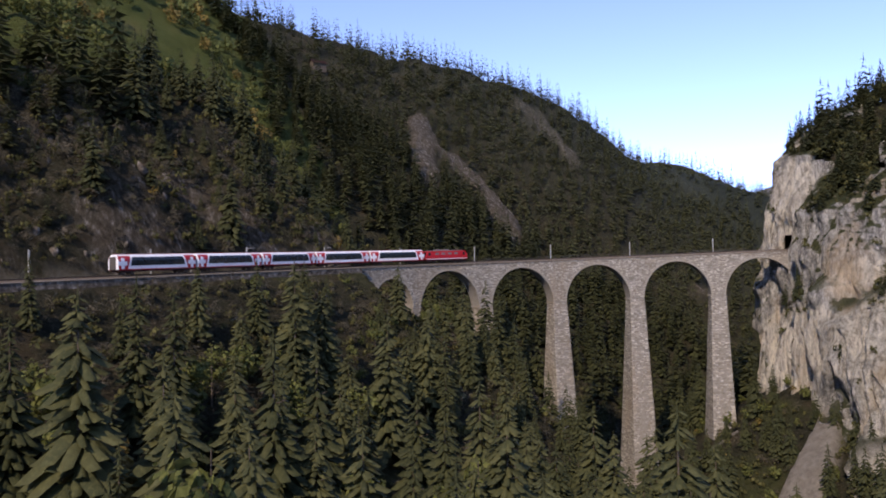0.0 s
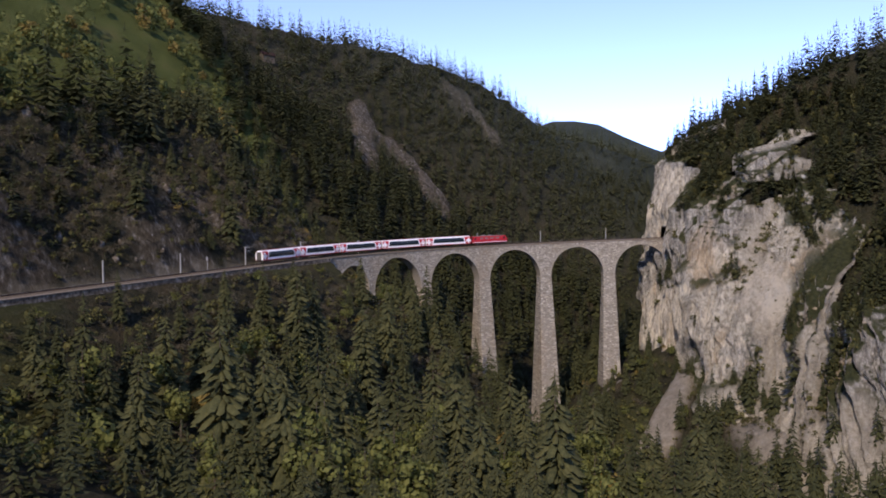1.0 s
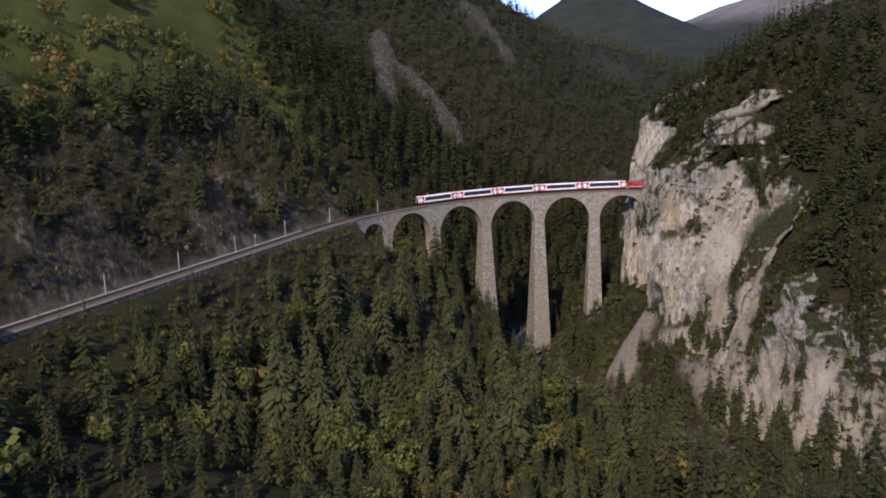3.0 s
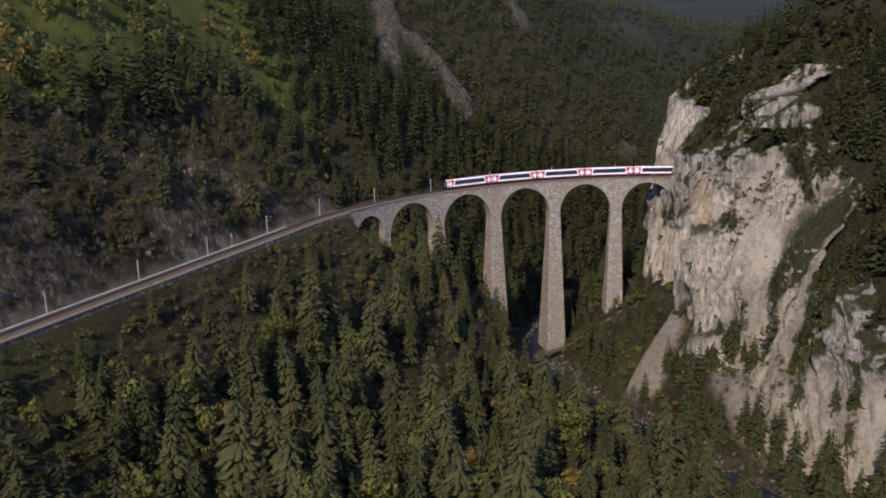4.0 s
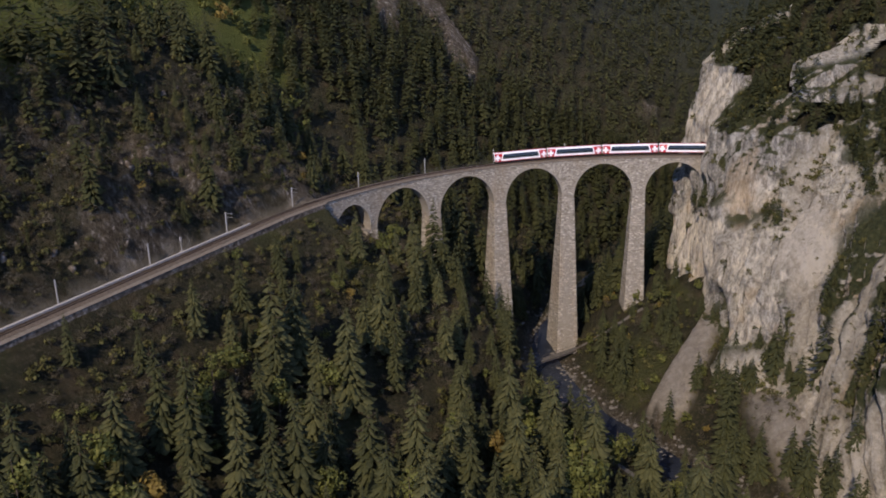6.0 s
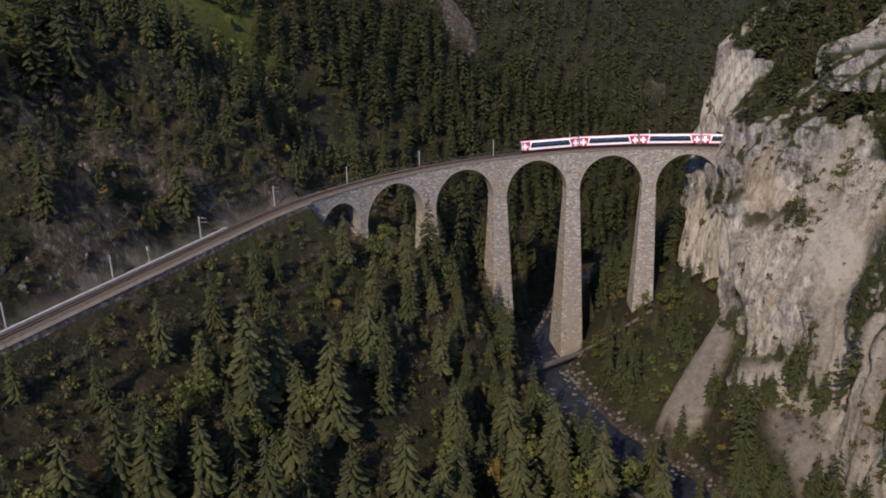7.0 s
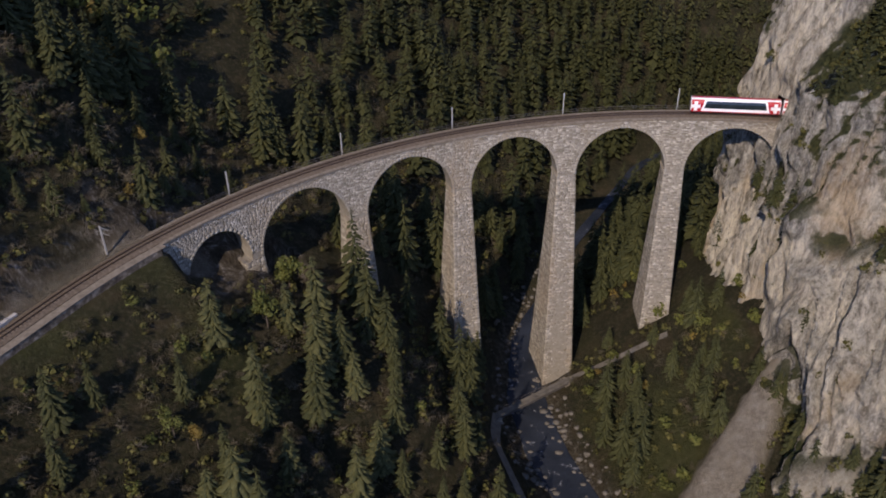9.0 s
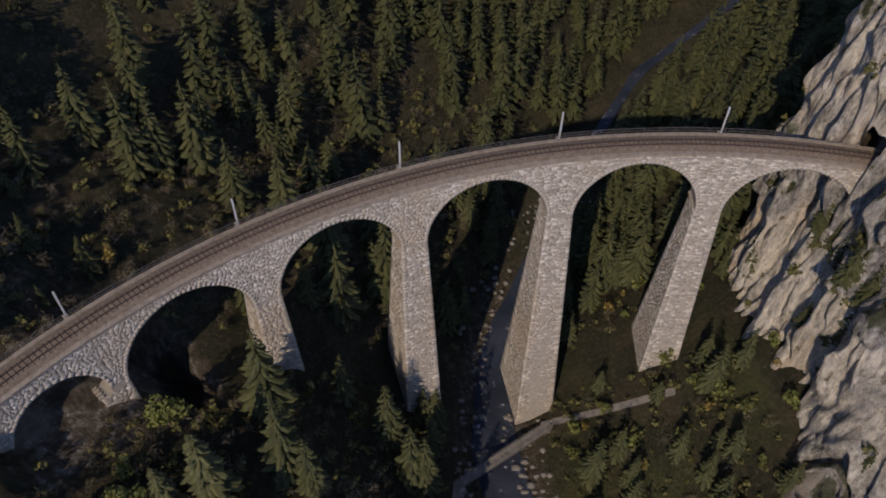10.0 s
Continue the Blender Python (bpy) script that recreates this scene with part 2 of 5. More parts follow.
# ---- mesh helpers ----
def mesh_from(name, verts, faces, mat, attrs=None, smooth=False):
    """A mesh object from numpy arrays: verts (n, 3), faces (m, 3 or 4)."""
    verts, faces = np.asarray(verts, np.float32) * np.float32(U), np.asarray(faces, np.int32)
    me = bpy.data.meshes.new(name)
    k = faces.shape[1]
    me.vertices.add(len(verts))
    me.vertices.foreach_set("co", verts.ravel())
    me.loops.add(faces.size)
    me.loops.foreach_set("vertex_index", faces.ravel())
    me.polygons.add(len(faces))
    me.polygons.foreach_set("loop_start", np.arange(0, faces.size, k, dtype=np.int32))
    if smooth:
        me.polygons.foreach_set("use_smooth", np.ones(len(faces), bool))
    for key, v in (attrs or {}).items():
        a = me.attributes.new(key, 'FLOAT', 'POINT')
        a.data.foreach_set("value", np.asarray(v, np.float32))
    me.update(calc_edges=True)
    me.materials.append(mat)
    return me


def part(name, bm, material, parent=None, label=""):
    """Link a bmesh as one mesh object under a thing."""
    return child(name, to_mesh(name, bm, material), parent, label)


def to_mesh(name, bm, material):
    for v in bm.verts:
        v.co *= U
    me = bpy.data.meshes.new(name)
    bm.to_mesh(me)
    bm.free()
    me.materials.append(material)
    return me


def place(x, y, z, rx=0, ry=0, rz=0):
    """A pose from the plan's units."""
    return pose(U * x, U * y, U * z, rx, ry, rz)


def child(name, me, parent=None, label=""):
    ob = new(name, me)
    if parent is not None:
        ob.parent = parent
    if label:
        tagged(ob, label)
    return ob


def box(bm, x0, x1, y0, y1, z0, z1, m=None):
    vs = [bm.verts.new((x, y, z)) for z in (z0, z1) for y in (y0, y1) for x in (x0, x1)]
    if m is not None:
        for v in vs:
            v.co = m @ v.co
    for f in ((0, 2, 3, 1), (4, 5, 7, 6), (0, 1, 5, 4), (2, 6, 7, 3), (0, 4, 6, 2), (1, 3, 7, 5)):
        bm.faces.new([vs[i] for i in f])
    return vs


def tube(bm, a, b, r0, r1, n=8, cap=True):
    a, b = Vector(a), Vector(b)
    q = (b - a).to_track_quat('Z', 'Y')
    rings = []
    for p, r in ((a, r0), (b, r1)):
        rings.append([bm.verts.new(p + q @ Vector((r * math.cos(i * math.tau / n), r * math.sin(i * math.tau / n), 0))) for i in range(n)])
    for i in range(n):
        bm.faces.new((rings[0][i], rings[0][(i + 1) % n], rings[1][(i + 1) % n], rings[1][i]))
    if cap:
        bm.faces.new(rings[0][::-1])
        bm.faces.new(rings[1])


def smooth01(a, b, x):
    t = np.clip((np.asarray(x, float) - a) / (b - a), 0, 1)
    return t * t * (3 - 2 * t)


def lattice(i, j, k):
    h = (i * 374761393 + j * 668265263 + k * 1274126177) & 0x7fffffff
    h = ((h ^ (h >> 13)) * 1103515245 + 12345) & 0x7fffffff
    return ((h ^ (h >> 16)) & 0xffff) / 65535.0


def vnoise(x, y, z):
    """Value noise, 0 to 1."""
    x, y, z = np.broadcast_arrays(np.asarray(x, float), np.asarray(y, float), np.asarray(z, float))
    i, j, k = (np.floor(a).astype(np.int64) for a in (x, y, z))
    u, v, w = x - i, y - j, z - k
    u, v, w = (a * a * (3 - 2 * a) for a in (u, v, w))
    out = 0
    for di in (0, 1):
        for dj in (0, 1):
            for dk in (0, 1):
                out = out + lattice(i + di, j + dj, k + dk) * (u if di else 1 - u) * (v if dj else 1 - v) * (w if dk else 1 - w)
    return out


def fbm(x, y, z=0.0, octaves=4, gain=0.5):
    s, a, n = 0, 1.0, 0
    for o in range(octaves):
        f = 2.0 ** o
        s = s + a * vnoise(x * f + 17.3 * o, y * f - 9.1 * o, z * f + 4.7 * o)
        n += a
        a *= gain
    return s / n - 0.5


# ---- the railway's line: an arc over the valley, then straight ----
R, GRADE, STRAIGHT = 114.36, 0.024, -100.0
SPACE, SPAN, RISE, CROWN = 24.31, 20.0, 10.6, 1.86
HALF = 2.25


def track(s, off=0.0):
    """Place and heading on the track at arc length s; off: metres towards the inside of the curve."""
    a = max(s, STRAIGHT) / R
    rad = R - off
    x, y = rad * math.sin(a), rad * math.cos(a)
    tx, ty = math.cos(a), -math.sin(a)
    if s < STRAIGHT:
        x, y = x + tx * (s - STRAIGHT), y + ty * (s - STRAIGHT)
    return x, y, GRADE * s, math.atan2(ty, tx)


def near_track(x, y):
    """Arc length and signed distance (inside positive) of points."""
    a = np.arctan2(x, y)
    s1, e1 = a * R, R - np.hypot(x, y)
    a0 = STRAIGHT / R
    px, py, tx, ty = R * math.sin(a0), R * math.cos(a0), math.cos(a0), -math.sin(a0)
    d = (x - px) * tx + (y - py) * ty
    s2, e2 = STRAIGHT + d, (x - px) * ty - (y - py) * tx
    use = (d < 0) & (x < 30)
    return np.where(use, s2, s1), np.where(use, e2, e1)


# ---- the valley's shape ----
RIVER = [(420, 330), (250, 285), (140, 245), (78, 208), (40, 168), (13, 132), (2, 104), (1, 84), (4, 64), (14, 34), (24, 2), (44, -60), (62, -130), (90, -400), (120, -900)]


def river_at(x, y):
    """Distance from the river's middle (positive on the far-left bank) and its surface height."""
    best = np.full(np.shape(x), 1e9)
    side = np.zeros(np.shape(x))
    for (x0, y0), (x1, y1) in zip(RIVER, RIVER[1:]):
        dx, dy = x1 - x0, y1 - y0
        t = np.clip(((x - x0) * dx + (y - y0) * dy) / (dx * dx + dy * dy), 0, 1)
        qx, qy = x - x0 - t * dx, y - y0 - t * dy
        d = np.hypot(qx, qy)
        sg = np.where(dx * qy - dy * qx > 0, -1.0, 1.0)
        side = np.where(d < best, sg, side)
        best = np.minimum(best, d)
    return best * side, -68.0 + 0.012 * np.clip(y - 70, -300, 300)


def curve(y, pts):
    return np.interp(y, [p[0] for p in pts], [p[1] for p in pts])


FACE_Z = (-62, -50, -42, -28, -15, 0, 12, 30, 40, 60)
FACE = [(-150, 135, 140, 150, 165, 185, 210, 230, 265, 285, 320), (-60, 70, 75, 82, 95, 112, 132, 150, 185, 205, 240),
        (-30, 50, 54, 59, 68, 80, 98, 115, 145, 162, 195), (2, 37, 41, 46, 51, 58, 72, 88, 120, 138, 170),
        (30, 34, 44, 50, 58, 66, 80, 95, 125, 141, 170), (43, 33, 41, 46, 52, 63, 82, 96, 122, 138, 168),
        (50, 34, 36, 41, 44, 57, 73, 88, 114, 130, 160), (70, 40, 41, 43, 46, 51, 66, 78, 100, 116, 148),
        (80, 44, 46, 47, 48.5, 49.5, 51, 57, 86, 112, 132)]
FACE += [(93, 48, 49.5, 50.5, 52, 52.5, 53, 55.5, 76, 116, 134), (105, 50, 51, 51, 51.5, 52.5, 53.5, 55, 61, 98, 122),
         (117, 54.5, 55.5, 55.5, 56, 57, 58, 59, 62, 72, 112), (123, 58, 60, 60, 61, 62, 63, 64, 67, 80, 116), (150, 92, 94, 95, 97, 99, 102, 106, 112, 117, 130),
         (220, 190, 192, 193, 195, 198, 202, 206, 213, 218, 232)]


def cliff_x(y, z):
    """The cliff's face: x at a height, for each y."""
    y, z = np.broadcast_arrays(np.asarray(y, float), np.asarray(z, float))
    ks = np.array([r[0] for r in FACE], float)
    tab = np.array([r[1:] for r in FACE], float)
    zs = np.array(FACE_Z, float)
    i = np.clip(np.searchsorted(ks, y) - 1, 0, len(ks) - 2)
    j = np.clip(np.searchsorted(zs, z) - 1, 0, len(zs) - 2)
    u = np.clip((y - ks[i]) / (ks[i + 1] - ks[i]), -1.5, 1.5)
    v = np.clip((z - zs[j]) / (zs[j + 1] - zs[j]), -1, 3)
    x = (tab[i, j] * (1 - u) + tab[i + 1, j] * u) * (1 - v) + (tab[i, j + 1] * (1 - u) + tab[i + 1, j + 1] * u) * v
    notch = 1.0 * smooth01(92, 97, y) * smooth01(110, 106, y) * smooth01(-26, -13, z) * (1 - 0.6 * smooth01(9, 20, z))
    return x + notch


def crest_at(y):
    """The height up to which the face is bare rock."""
    return curve(y, [(-140, -30), (-60, -26), (-20, -22), (10, -18), (30, -7), (43, 1), (52, 8), (62, 14), (72, 19), (84, 17), (93, 16), (102, 20), (107, 28), (111, 33), (116, 35), (122, 35), (128, 28), (150, 20)])


def crag_on(y, z):
    """A bare crag that stands in the wooded hillside above the cliff, 0 to 1."""
    mid = np.interp(z, [1, 18, 36, 41], [46, 67, 90, 97])
    return smooth01(8, 4.5, np.abs(y - mid) + 8 * fbm(np.asarray(y, float) / 7, np.asarray(z, float) / 9, 51.0, 3)) * smooth01(19, 23, z) * smooth01(43, 40, z)


def gully_at(z):
    """Where the pale scree chute runs down the cliff."""
    return np.interp(z, [-56, -40, -25, -8, 1, 13], [22, 33, 43, 54, 66, 72])


def cliff_height(x, y):
    """The height of the hillside that stands behind the cliff's face."""
    zs = np.linspace(-62, 64, 64)
    h = np.full(np.shape(x), -90.0)
    for z in zs:
        h = np.where(cliff_x(y, z) < x, z, h)
    over = x - cliff_x(y, 64.0)
    return np.where(over > 0, 64 + 0.36 * np.minimum(over, 130) + 0.03 * np.minimum(over, 500), h)


def outcrop(x, y):
    """Bare rock ribs on the wooded gorge side, 0 to 1."""
    out = np.zeros(np.shape(x))
    for x0, y0, x1, y1, w in ((-11, 300, 5, 297, 8), (5, 297, 14, 272, 8), (63, 391, 75, 379, 9), (75, 379, 85, 366, 7), (208, 467, 216, 458, 8), (-18, 315, -25, 265, 7),
                              (134, 305, 141, 311, 4), (-121, 68, -112, 75, 5), (-97, 73, -91, 78, 4), (-82, 90, -77, 92, 4), (-128, 60, -122, 66, 3)):
        dx, dy = x1 - x0, y1 - y0
        t = np.clip(((x - x0) * dx + (y - y0) * dy) / (dx * dx + dy * dy), 0, 1)
        d = np.hypot(x - x0 - t * dx, y - y0 - t * dy)
        out = np.maximum(out, smooth01(w * 1.25, w * 0.6, d + 16 * fbm(x / 7, y / 7, 19.0, 3)))
    return out


def tongue(x, y):
    """A tongue of bare scree that runs down from the cliff's foot."""
    x0, y0, x1, y1 = 45.0, 70.0, 23.0, 53.0
    dx, dy = x1 - x0, y1 - y0
    t = np.clip(((x - x0) * dx + (y - y0) * dy) / (dx * dx + dy * dy), 0, 1)
    return smooth01(1.15, 0.7, np.hypot(x - x0 - t * dx, y - y0 - t * dy) / (3.2 + 3.4 * t))


def ground_height(x, y):
    x, y = np.asarray(x, float), np.asarray(y, float)
    s, e = near_track(x, y)
    dr, zr = river_at(x, y)
    zt = GRADE * np.clip(s, -260, 70)
    big = fbm(x / 60, y / 60, 0.0, 4)
    mid = fbm(x / 14, y / 14, 3.0, 4)
    # left bank from the river up
    k = 0.29 + 0.58 * smooth01(45, 95, y) + 0.14 * smooth01(150, 230, y) - 0.30 * smooth01(90, 190, x)
    k = k + 0.1 * smooth01(-40, -140, y)
    bank = np.maximum(np.abs(dr) - 7.5, 0)
    gorge = smooth01(45, 85, y) * smooth01(165, 128, y)
    climb = k * bank * (1 - gorge) + (1.3 * np.minimum(bank, 28) + 0.6 * np.maximum(bank - 28, 0)) * gorge
    left = zr - 1.0 + 1.2 * smooth01(4, 8, np.abs(dr)) + climb + big * np.minimum(bank * 0.25, 9) + mid * np.minimum(bank * 0.2, 3)
    # embankment below the line and rock wall above it
    on = smooth01(-69, -79, s)
    emb = zt - 1.0 - 0.85 * np.maximum(e - 3.2, 0) + mid * np.clip((e - 4) * 0.3, 0, 3)
    emb = np.minimum(emb, zt - 0.55)
    left_in = np.where(e > 0, np.maximum(left, emb - 90 * (1 - on)), left)
    left_in = np.where((on > 0) & (e > 0), np.minimum(left_in, zt - 0.55 - 0.2 * np.maximum(e - 3, 0)), left_in)
    up = np.maximum(-e - 4.2, 0)
    rise = np.interp(up, [0, 2, 8, 30, 40, 62, 98, 260, 600], [0, 5, 13, 32, 42, 56, 74, 132, 200])
    crag = np.maximum(fbm(x / 17, y / 17, 13.0, 4) + 0.02, 0) * 34
    wall = zt - 0.55 + rise + mid * np.clip(up * 1.1, 0, 10) + fbm(x / 5.5, y / 5.5, 27.0, 4) * np.clip(up * 1.3, 0, 9) + big * np.clip(up * 0.4, 0, 14) + crag * np.clip(up / 8, 0, 1) * smooth01(60, 30, up) * smooth01(-62, -105, s)
    w = smooth01(-52, -92, s + 0.25 * np.maximum(up - 20, 0))
    back = np.where(e < 0, left * (1 - w) + np.maximum(wall, zt - 0.55) * w, left_in)
    flat = (e <= 0) & (e > -4.2) & (s < -70)
    back = np.where(flat, zt - 0.55, back)
    near_line = (np.abs(e) < 7.0) & (s > -76) & (s < -50)
    back = np.where(near_line, np.minimum(back, zt - 6.2 - 0.25 * np.maximum(s + 75, 0) - 1.6 * np.maximum(s + 62, 0)), back)
    back = back + outcrop(x, y) * (5 + 6 * mid) * (0.12 + 0.88 * smooth01(130, 200, y))
    cap = 127 - 0.18 * np.maximum(x, 0) - 0.10 * np.maximum(x - 120, 0) + 24 * big
    h = np.where((back > cap) & (y > 120) & (s > -110), cap + (back - cap) * 0.15, back)
    # right bank, talus and the hill behind the cliff
    right = zr - 1.0 + 1.2 * smooth01(4, 8, np.abs(dr)) + 0.74 * bank + mid * np.minimum(bank * 0.15, 2)
    lift = tongue(x, y) * 4.5 + np.exp(-((x - 31) / 9) ** 2 - ((y - 48) / 14) ** 2) * 4.0 + np.exp(-((x - 38) / 8) ** 2 - ((y - 22) / 12) ** 2) * 9.0
    right = np.minimum(right + lift, curve(y, [(-140, -40), (0, -38), (60, -30), (112, -26), (150, -20)]))
    hill = cliff_height(x - 4.5, y) + big * 10 * smooth01(5, 60, x - cliff_x(y, 20.0))
    h = np.where(dr < 0, np.maximum(right, hill), h)
    # far mountains
    dist = np.hypot(x + 115, y + 228)
    far = smooth01(650, 1500, dist)
    az = np.degrees(np.arctan2(x + 115, y + 228))
    ridge = 60 + 0.02 * dist
    ridge = ridge + 185 * np.exp(-((x - 890) / 230) ** 2 - ((y - 2050) / 420) ** 2)
    ridge = ridge + 340 * np.exp(-((x - 2500) / 760) ** 2 - ((y - 3000) / 900) ** 2)
    ridge = ridge + 250 * np.exp(-((x - 2100) / 420) ** 2 - ((y - 1700) / 500) ** 2)
    ridge = ridge + fbm(x / 420, y / 420, 5.0, 5) * 70
    return h * (1 - far) + ridge * far


def axis(lo, hi, step, far_lo, far_hi):
    core = list(np.arange(lo, hi + step / 2, step))
    a, b, d = [], [], step
    p = core[-1]
    while p < far_hi:
        d *= 1.09
        p += d
        b.append(p)
    p, d = core[0], step
    while p > far_lo:
        d *= 1.09
        p -= d
        a.append(p)
    return np.array(a[::-1] + core + b)


def build_ground():
    xs, ys = axis(-215, 130, 1.7, -3000, 4300), axis(-150, 265, 1.7, -1500, 4300)
    X, Y = np.meshgrid(xs, ys)
    Z = ground_height(X, Y)
    gy, gx = np.gradient(Z, ys, xs)
    slope = np.hypot(gx, gy)
    s, e = near_track(X, Y)
    dr, zr = river_at(X, Y)
    dist = np.hypot(X + 115, Y + 228)
    patch = fbm(X / 25, Y / 25, 7.0, 4)
    rock = smooth01(1.9, 3.0, slope + patch * 2.2)
    rock = np.maximum(rock, np.maximum(outcrop(X, Y), 0.35 * smooth01(0.06, 0.2, patch) * ((e < -5) & (e > -40) & (s < -60))))
    rock = np.maximum(rock, smooth01(9, 6.5, np.abs(dr)) * 0.6 * smooth01(150, 128, Y))
    rock = np.maximum(rock, smooth01(10, 7, np.abs(e)) * smooth01(-78, -75, s) * smooth01(-52, -58, s))
    meadow = smooth01(38, 48, -e + patch * 24 + 36 * smooth01(-118, -138, X) - 36) * (dr > 0) * (s < -40) * smooth01(10, -30, X + patch * 60 + 0.15 * Y - 20) * (dist < 1500)
    low = smooth01(-0.05, 0.12, fbm(X / 18, Y / 18, 11.0, 3)) * ((np.abs(e) < 45) & (e > 3) & (s < -74)) * 0.3
    bank = ((dr < -9) & (Y > 60) & (Y < 125) & (X < 46)) * 0.4 * smooth01(-0.1, 0.15, patch)
    grass = np.clip(meadow + low + bank, 0, 1)
    talus = tongue(X, Y) * 1.5 + np.exp(-((X - 42) / 9) ** 2 - ((Y - 18) / 20) ** 2) * 1.8
    scree = np.clip(smooth01(0.35, 0.8, talus + patch * 0.6), 0, 1) * (dr < -10)
    line = ((e < 2.6) & (e > -4.6) & (s < -70)) * 0.4
    scree = np.maximum(scree, line)
    woods = smooth01(520, 800, dist) * (1 - meadow)
    bare = smooth01(250, 330, Z + patch * 90) * smooth01(1200, 2200, dist) * smooth01(1200, 1700, X)
    n, m = X.shape
    idx = np.arange(n * m).reshape(n, m)
    F = np.stack([idx[:-1, :-1], idx[:-1, 1:], idx[1:, 1:], idx[1:, :-1]], -1).reshape(-1, 4)
    cx = X.ravel()[F].mean(1)
    cy = Y.ravel()[F].mean(1)
    fs, fe = near_track(cx, cy)
    F = F[~((np.abs(fe) < 3.6) & (fs > 40) & (fs < 72) & (Z.ravel()[F].max(1) > GRADE * fs - 1))]
    me = mesh_from("ground", np.stack([X, Y, Z], -1).reshape(-1, 3), F, GROUND,
                   dict(rock=rock.ravel(), grass=grass.ravel(), scree=scree.ravel(), woods=woods.ravel(), bare=bare.ravel()), True)
    return tagged(new("ground", me), "steep forested valley sides with rock, meadow and scree", "ground", kind="structure")


build_ground()


def build_cliff():
    ys, zs = np.concatenate([np.arange(-150, -20, 1.0), np.arange(-20, 128, 0.5), np.arange(128, 205, 1.0)]), np.arange(-64, 58, 0.55)
    Yg, Zg = np.meshgrid(ys, zs)
    Xg = cliff_x(Yg, Zg)
    steep = smooth01(66, 80, Yg)                      # the upright face beside the bridge
    fall = Yg - (1 - steep) * 0.55 * Zg               # ribs run down the slope's own line
    but = fbm(Yg / 24, Zg / 70, 2.0, 3)
    rib = 1 - 2 * np.abs(fbm(fall / 9, Zg / 48, 14.0, 4))
    rid = 1 - 2 * np.abs(fbm(fall / 4.2, Zg / 26, 1.0, 4))
    cleft = np.abs(fbm(fall / 2.2, Zg / 20, 41.0, 3)) * 2
    chip = np.abs(fbm(fall / 2.0, Zg / 10, 18.0, 3)) * 2
    block = fbm(fall / 5, Zg / 14, 4.0, 4)
    fine = fbm(fall / 1.3, Zg / 5.5, 6.0, 3)
    calm = smooth01(9.0, 4.0, np.hypot(Yg - 100, (Zg - 3.0)))
    clean = smooth01(0.0, 0.10, fbm(Yg / 15, Zg / 20, 61.0, 3) + 0.24 * smooth01(-12, -20, Zg) * smooth01(-46, -40, Zg)) * smooth01(42, 50, Yg)   # smooth broken-out walls
    chute = smooth01(5.5, 3.0, np.abs(Yg - gully_at(Zg)) + 6 * fbm(fall / 5, Zg / 22, 12.0, 3)) * smooth01(76, 66, Yg)
    fan = smooth01(-37, -45, Zg + 16 * fbm(Yg / 9, Zg / 18, 33.0, 3) + 0.25 * np.maximum(Yg - 30, 0)) * smooth01(52, 44, Yg) * smooth01(-45, -25, Yg)
    side = smooth01(0.09, 0.14, fbm(fall / 7, Zg / 40, 52.0, 3)) * smooth01(70, 60, Yg) * smooth01(10, -4, Zg) * smooth01(5, 20, Yg)
    scree = np.clip(chute + fan + 0.8 * side, 0, 1)
    bulge = but * 8.0 + (rib - 0.75) * 8.0 + (rid - 0.75) * 4.5 + (cleft - 0.25) * 5.0 + (chip - 0.25) * 3.0 + block * 5.0 + fine * 3.6
    spur = np.exp(-((Yg - 46) / 5.0) ** 2 - np.maximum((Zg + 45) / 3.5, 0) ** 2) * smooth01(-64, -52, Zg) * 5.0
    Xd = Xg - bulge * (1 - 0.6 * calm) * (1 - 0.5 * scree) * (1 - 0.3 * clean) - spur + scree * chute * 2.0 - 2.5 * crag_on(Yg, Zg)
    rough = (1 - 0.7 * calm) * (1 - 0.5 * scree) * (1 - 0.3 * clean)
    Yd = Yg + fbm(Yg / 6, Zg / 6, 9.0, 3) * 2.4 - rough * (2.6 * (np.abs(fbm(Xd / 3.2, Yg / 9, Zg / 10, 4)) * 2 - 0.25) + 0.8 * fbm(Xd / 1.3, Yg / 3, Zg / 5.0, 3))
    n, m = Yg.shape
    idx = np.arange(n * m).reshape(n, m)
    F = np.stack([idx[:-1, :-1], idx[1:, :-1], idx[1:, 1:], idx[:-1, 1:]], -1).reshape(-1, 4)
    V = np.stack([Xd, Yd, Zg + crag_on(Yg, Zg) * (1.2 + 3 * block)], -1).reshape(-1, 3)
    c = V[F].mean(1)
    s, e = near_track(c[:, 0], c[:, 1])
    low_enough = c[:, 2] < crest_at(c[:, 1]) + 34 * fbm(c[:, 1] / 9, c[:, 2] / 30, 15.0, 3) + 20 * np.maximum(fbm(c[:, 1] / 7, 0.0, 23.0, 3), 0)
    low_enough |= crag_on(Yg, Zg).ravel()[F].mean(1) > 0.4
    keep = low_enough & ~((np.abs(e) < 2.0) & (s < 66) & (c[:, 2] > GRADE * s - 0.7) & (c[:, 2] < GRADE * s + 4.6))
    me = mesh_from("cliff", V, F[keep], CLIFF, dict(scree=scree.ravel(), clean=clean.ravel()), False)
    tagged(new("cliff", me), "sunlit pale limestone cliff with ochre stains and scree chutes", "cliff", kind="structure")
    return V, idx


CLIFF_V, CLIFF_I = build_cliff()


